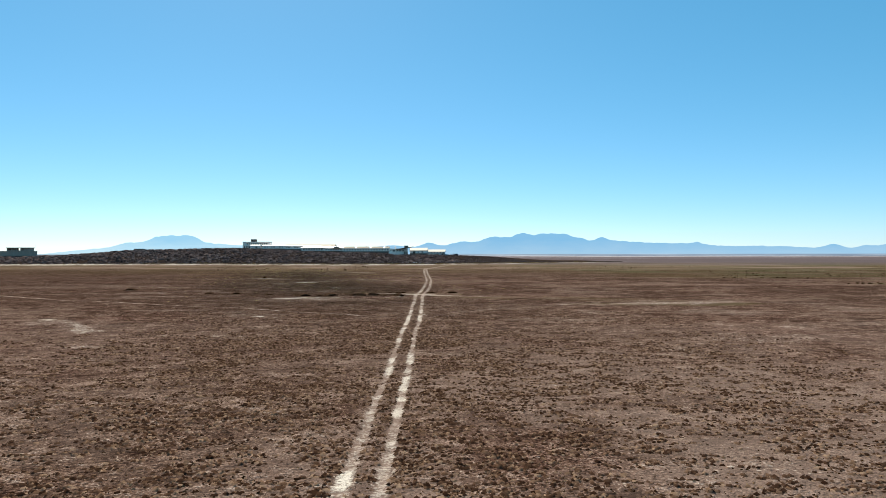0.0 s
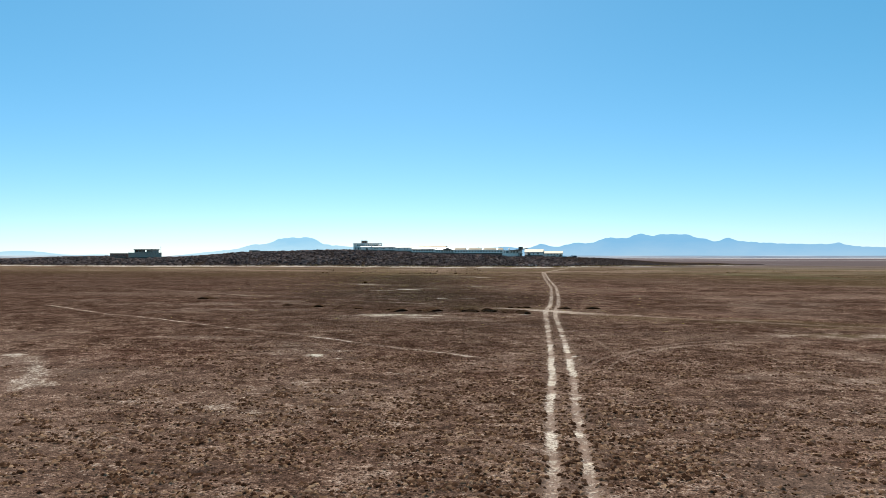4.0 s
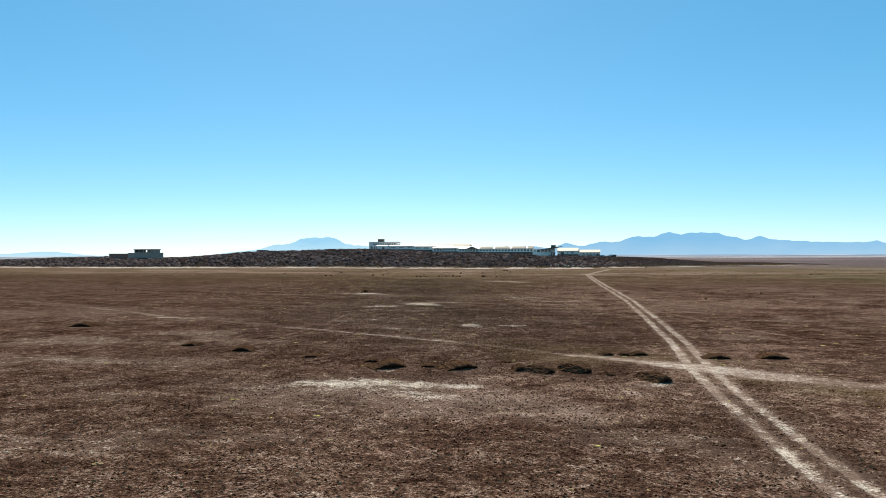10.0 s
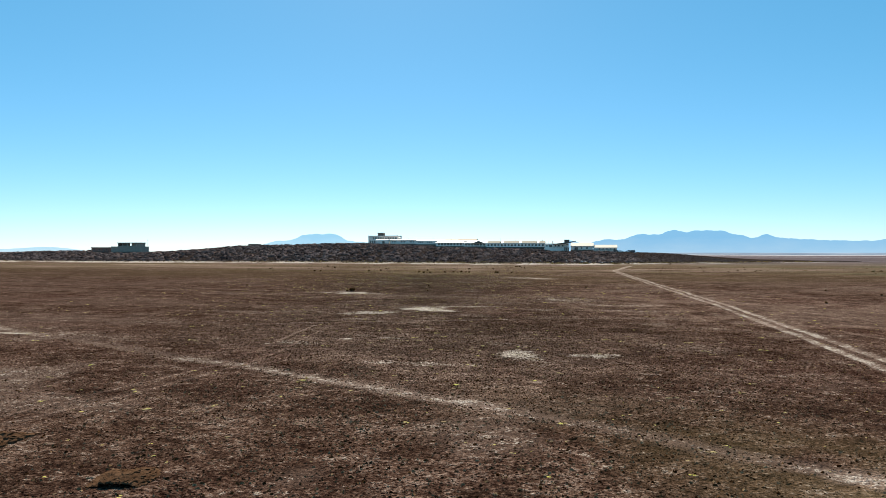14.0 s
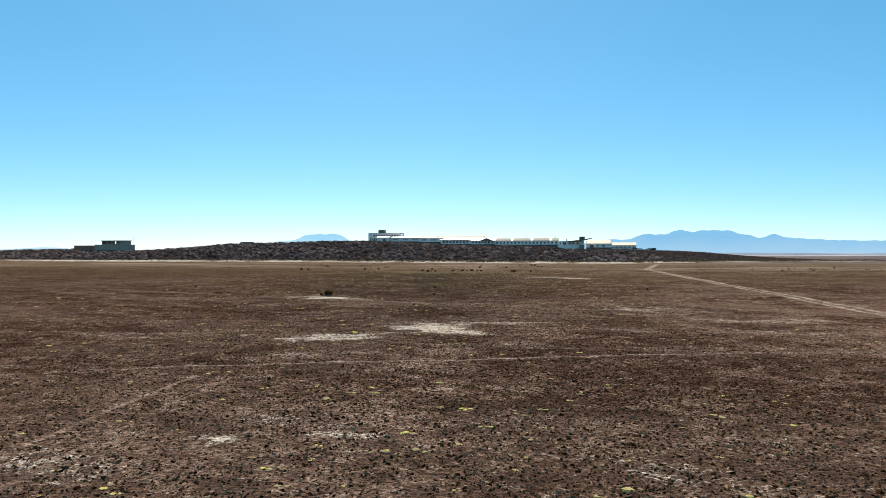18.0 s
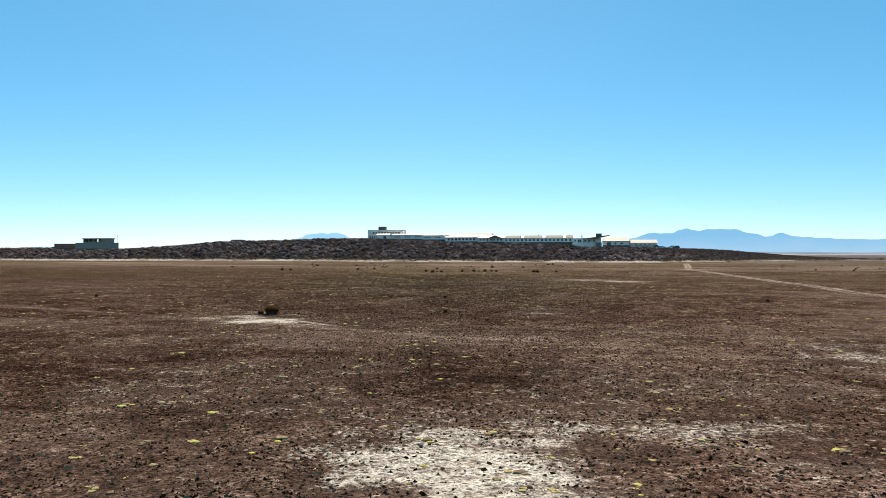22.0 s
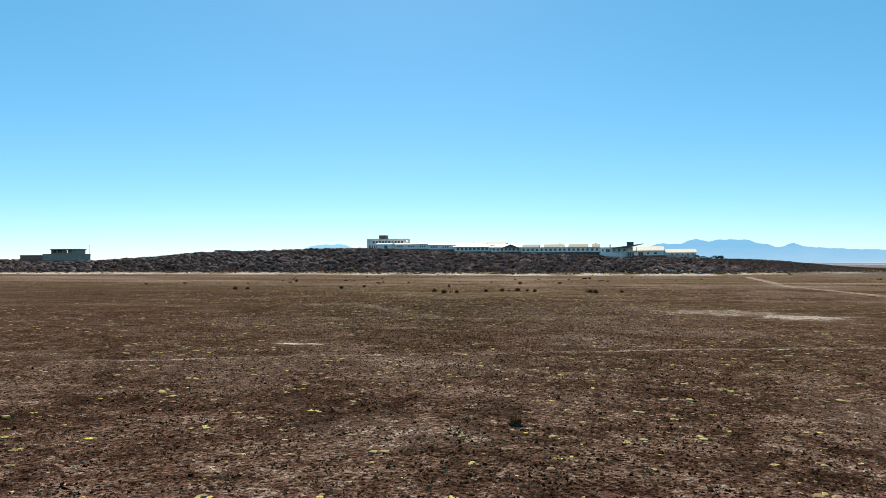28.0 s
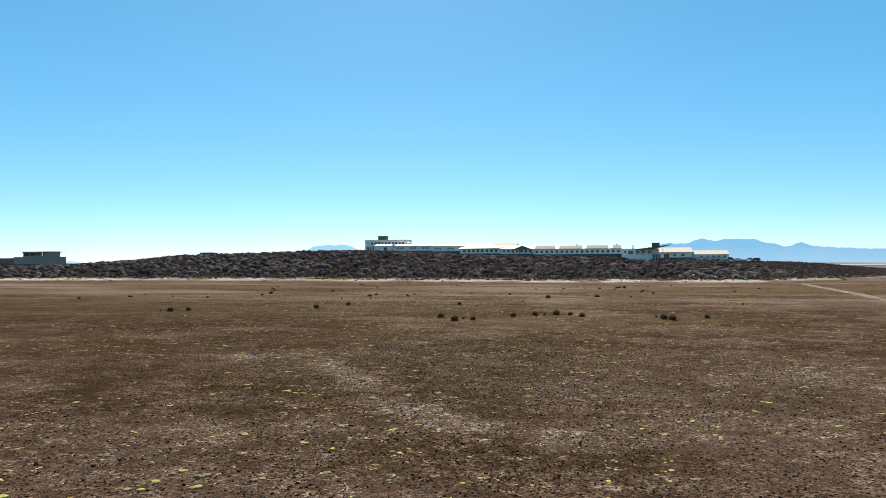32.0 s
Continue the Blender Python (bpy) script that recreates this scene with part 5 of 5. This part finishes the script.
# ---- pale rocks at the hill's foot ----
def rock(x, y, size, seed):
    bm = bmesh.new()
    bmesh.ops.create_icosphere(bm, subdivisions=2, radius=size)
    rnd = random.Random(seed)
    off = Vector((rnd.random() * 50, rnd.random() * 50, 0))
    for v in bm.verts:
        v.co *= 0.75 + 0.5 * noise.noise(v.co / size * 1.1 + off)
        v.co.z *= 0.7
    ob = part("rock", bm, M_ROCK)
    ob.matrix_world = pose(x, y, hill_at(x, y) + size * 0.2, 0, 0, 50 * seed)
    tagged(ob, "pale angular rock at the foot of the hill", "rock", "rocks at the hill's foot")


for k, (x, y, s) in enumerate([(-39, 590, 1.3), (-36.5, 588, 1.0), (-34, 586.5, 1.5), (-31.5, 588, 0.9), (-44, 592, 1.0), (-49, 591, 0.8), (-29, 590, 0.8), (-26, 585, 0.7), (-58, 588, 0.7), (-37, 593, 0.9), (-20, 600, 0.8), (-66, 590, 0.6)]):
    rock(x, y, s, k)


# ---- scattered growth and clods, too many to count ----
def scatter(name, label, category, verts, faces, mat, smooth_=False):
    return tagged(new(name, npmesh(name, verts, faces, mat, smooth_)), label, category, kind="stuff")


rnd = np.random.RandomState(7)


def chunks(cx, cy, cz, r, flat):
    """Small angular lumps: a crooked four-cornered foot and a short ridge on top."""
    n = len(cx)
    v = np.zeros((n, 6, 3))
    spin = rnd.rand(n) * 6.28
    for k in range(6):
        a = spin + (k * 1.571 if k < 4 else (k - 4) * 3.1416 + 0.8) + 0.5 * (rnd.rand(n) - 0.5)
        rr = r * ((0.8 + 0.5 * rnd.rand(n)) if k < 4 else (0.3 + 0.45 * rnd.rand(n)))
        v[:, k, 0] = cx + rr * np.cos(a)
        v[:, k, 1] = cy + rr * np.sin(a)
        v[:, k, 2] = cz - 0.02 if k < 4 else cz + r * flat * (0.6 + 0.7 * rnd.rand(n))
    tri = np.array([(0, 1, 4), (1, 5, 4), (1, 2, 5), (2, 3, 5), (3, 4, 5), (3, 0, 4)])
    return v.reshape(-1, 3), (np.arange(n)[:, None, None] * 6 + tri[None]).reshape(-1, 3)


def near_line(n, y0, y1, half):
    """Random places along the camera's line, thinning out to the sides."""
    y = y0 + (y1 - y0) * rnd.rand(n)
    mid = np.interp(y, [0, 30, 110, 170, 330, 460], [1, 0, -12, -32, -77, -100])
    return mid + half * (rnd.rand(n) + rnd.rand(n) - 1), y


def clods(make, n, y0, y1, half, r0, r1, flat, seed_patch, cover):
    x, y = near_line(n, y0, y1, half)
    fade = smooth(y, y0, y0 + 15) * (1 - smooth(y, y1 - 30, y1)) > rnd.rand(n)
    keep = fade & (grid_value(salt, x, y) * 0.8 + grid_value(dust, x, y) * 0.4 < 0.3 + 0.85 * rnd.rand(n)) & (grid_value(dust, x, y) < 0.6 + 0.35 * rnd.rand(n)) & (fbm(x, y, 1.6, seed_patch) + 0.35 * fbm(x, y, 9, seed_patch + 3) > cover + 0.4 * (rnd.rand(n) - 0.5))
    x, y = x[keep], y[keep]
    r = r0 + (r1 - r0) * rnd.rand(len(x)) ** 1.8
    return make(x, y, grid_value(Z, x, y), r, flat)


def specks(cx, cy, cz, r, flat):
    """The smallest crumbs: a crooked three-cornered foot and a peak."""
    n = len(cx)
    v = np.zeros((n, 4, 3))
    spin = rnd.rand(n) * 6.28
    for k in range(3):
        a = spin + k * 2.094 + 0.7 * (rnd.rand(n) - 0.5)
        rr = r * (0.75 + 0.6 * rnd.rand(n))
        v[:, k] = np.stack([cx + rr * np.cos(a), cy + rr * np.sin(a), cz - 0.02], axis=-1)
    v[:, 3] = np.stack([cx + 0.5 * r * (rnd.rand(n) - 0.5), cy + 0.5 * r * (rnd.rand(n) - 0.5), cz + r * flat * (0.6 + 0.7 * rnd.rand(n))], axis=-1)
    tri = np.array([(0, 1, 3), (1, 2, 3), (2, 0, 3)])
    return v.reshape(-1, 3), (np.arange(n)[:, None, None] * 4 + tri[None]).reshape(-1, 3)


def clumps(n, per, y0, y1, half):
    """Crumbs gathered in low clumps a forearm wide, closer together in patches."""
    x, y = near_line(n, y0, y1, half)
    keep = (1 - smooth(y, y1 - 55, y1) > rnd.rand(n)) & (fbm(x, y, 5, 41) + 0.3 * fbm(x, y, 18, 40) > 0.56 + 0.3 * (rnd.rand(n) - 0.5))
    x, y = x[keep], y[keep]
    wide = 0.10 + 0.22 * rnd.rand(len(x))
    x = (x[:, None] + 1.7 * wide[:, None] * rnd.randn(len(x), per)).ravel()
    y = (y[:, None] + 0.8 * wide[:, None] * rnd.randn(len(y), per)).ravel()
    clear = (grid_value(dust, x, y) < 0.72) & (grid_value(salt, x, y) < 0.3)
    x, y = x[clear], y[clear]
    return chunks(x, y, grid_value(Z, x, y) - 0.01, 0.07 + 0.14 * rnd.rand(len(x)) ** 1.6, 0.5)


vv, ff = clumps(17500, 9, 16, 128, 50)
scatter("soil_clods", "brown crumbly clumps of dry soil strewn over the plain", "soil clods", vv, ff, M_CLUMP, True)
for make, args in ((chunks, (36000, 20, 140, 46, 0.035, 0.10, 0.5, 44, 0.54)), (chunks, (46000, 100, 240, 46, 0.04, 0.115, 0.5, 42, 0.55)), (chunks, (62000, 180, 390, 42, 0.035, 0.105, 0.5, 43, 0.54)),
                   (specks, (150000, 96, 250, 42, 0.03, 0.085, 0.62, 42, 0.47)), (specks, (250000, 170, 390, 34, 0.03, 0.085, 0.62, 43, 0.46))):
    vv, ff = clods(make, *args)
    scatter("soil_clods", "dark crumbly clods of dry soil strewn over the plain", "soil clods", vv, ff, M_CLOD if make is chunks else M_CRUMB)

x, y = near_line(20000, 130, 480, 66)
keep = (rnd.rand(len(x)) < smooth(y + 40 * (fbm(x, y, 30, 71) - 0.5), 130, 330) * 0.9 + 0.06) & (grid_value(dust, x, y) < 0.8) & (fbm(x, y, 14, 72) > 0.36)
x, y = x[keep], y[keep]
r = 0.065 + 0.17 * rnd.rand(len(x)) ** 2.6
x, y = (x[:, None] + r[:, None] * rnd.randn(len(x), 3) * 0.7).ravel(), (y[:, None] + r[:, None] * rnd.randn(len(y), 3) * 0.5).ravel()
vv, ff = domes(x, y, grid_value(Z, x, y) - 0.012, (r[:, None] * (0.45 + 0.4 * rnd.rand(len(r), 3))).ravel(), 0.42, 6, 2, rnd, 0.7)
scatter("cushion_plants", "low yellowish cushion plants dotted over the plain", "cushion plants", vv, ff, M_CUSHION)


def shrub_cloud(x, y, z, r, sprays, size):
    """Uneven shrubs: many small leaf sprays spread over a low dome, each with its own lean."""
    n = len(x)
    a, up = rnd.rand(n, sprays) * 6.283, rnd.rand(n, sprays) ** 0.75
    rad = np.sqrt(1 - up ** 2) * (0.75 + 0.5 * rnd.rand(n, sprays))
    wide, tall = 0.95 + 0.7 * rnd.rand(n), 0.55 + 0.35 * rnd.rand(n)
    c = np.stack([x[:, None] + (r * wide)[:, None] * rad * np.cos(a), y[:, None] + r[:, None] * rad * np.sin(a),
                  z[:, None] + (r * tall)[:, None] * (up + 0.35 * (rnd.rand(n, sprays) - 0.4))], axis=-1)
    v = c[:, :, None, :] + (size * (0.6 + 0.8 * rnd.rand(n, sprays)))[:, :, None, None] * (rnd.randn(n, sprays, 3, 3) * np.array([0.75, 0.6, 0.6]))
    return v.reshape(-1, 3), np.arange(n * sprays * 3).reshape(-1, 3)


FOOT = [(-232, -200, 712, 730), (-228, -206, 692, 705), (-207, -133, 694, 735), (-163, -117, 684, 702), (-120, -69, 684, 697), (-72, -44, 677, 693), (-52, -12, 692, 714), (-18, 2, 680, 695), (-464, -419, 664, 684), (-491, -469, 670, 684), (-339, -327, 688, 696)]
def shrubs_on_hill(n, r0, r1, sprays, size):
    x, s = -600 + 790 * rnd.rand(n), rnd.rand(n)
    y = shore(x) + 1.0 + s ** 1.15 * np.maximum(712 - shore(x), 25)
    keep = (crest(x) > 0.25) & (fbm(x, y, 16, 81) > 0.27)
    for a, b, c, d in FOOT:
        keep &= ~((x > a - 2) & (x < b + 2) & (y > c - 1) & (y < d))
    x, y = x[keep], y[keep]
    r = (r0 + r1 * rnd.rand(len(x)) ** 1.8) * (0.55 + 0.45 * smooth(y - shore(x), 0, 10)) * np.where(x > 0, 0.75, 1.0)
    # low growth close in front of the buildings
    r = np.where((x > -235) & (y > 668), np.minimum(r, 1.05), r)
    r = np.where((x > -40) & (x < -16) & (y > 645), r * 1.1, r)
    r = np.where((x >= -16) & (y > 645), r * 0.55, r)
    z = hill(x, y)
    if r0 > 0.5:
        vv, ff = domes(x, y, z - 0.1, r * 1.12, 0.74, 6, 2, rnd, 0.8)
        scatter("shrub_hearts", "dark woody hearts of the hillside shrubs", "shrubs", vv, ff, M_HEART, True)
    vv, ff = shrub_cloud(x, y, z, r, sprays, size)
    scatter("hill_shrubs", "dense dark grey-brown shrubs covering the hillside", "shrubs", vv, ff, M_SHRUB)


shrubs_on_hill(11500, 0.7, 1.3, 12, 0.24)
shrubs_on_hill(11000, 0.35, 0.7, 12, 0.22)

# tufts along the foot of the hill and on the far side of the plain
x = -560 + 720 * rnd.rand(2600)
y = shore(x) + 1.5 + rnd.randn(2600) * 1.5 - 14 * rnd.rand(2600) ** 8
x2, y2 = -200 + 380 * rnd.rand(420), 430 + 120 * rnd.rand(420)
keep = fbm(x2, y2 * 2.5, 22, 83) > 0.5
for px, py, ra, rb, turn in MEADOWS[2:8]:
    a, q = rnd.rand(70) * 6.283, rnd.rand(70) ** 0.5
    x2, y2 = np.concatenate([x2, px + ra * q * np.cos(a)]), np.concatenate([y2, py + rb * q * np.sin(a)])
    keep = np.concatenate([keep, rnd.rand(70) < 0.8])
x, y = np.concatenate([x, x2[keep]]), np.concatenate([y, y2[keep]])
vv, ff = domes(x, y, hill(x, y), 0.15 + 0.4 * rnd.rand(len(x)) ** 2, 0.8, 6, 3, rnd, 0.5)
scatter("shore_tufts", "small dark tufts along the sandy foot of the hill", "tufts", vv, ff, M_TUFT)

x = -300 + 440 * rnd.rand(2400) ** 0.7
y = shore(x) - 4 + 9 * rnd.rand(2400) ** 1.6
keep = fbm(x, y * 2, 12, 85) > 0.44
x, y = x[keep], y[keep]
vv, ff = domes(x, y, hill(x, y), 0.15 + 0.5 * rnd.rand(len(x)) ** 2, 0.9, 6, 3, rnd, 0.9)
scatter("shore_grass", "tawny grass tufts along the sandy foot of the hill", "grass tufts", vv, ff, M_STRAW)
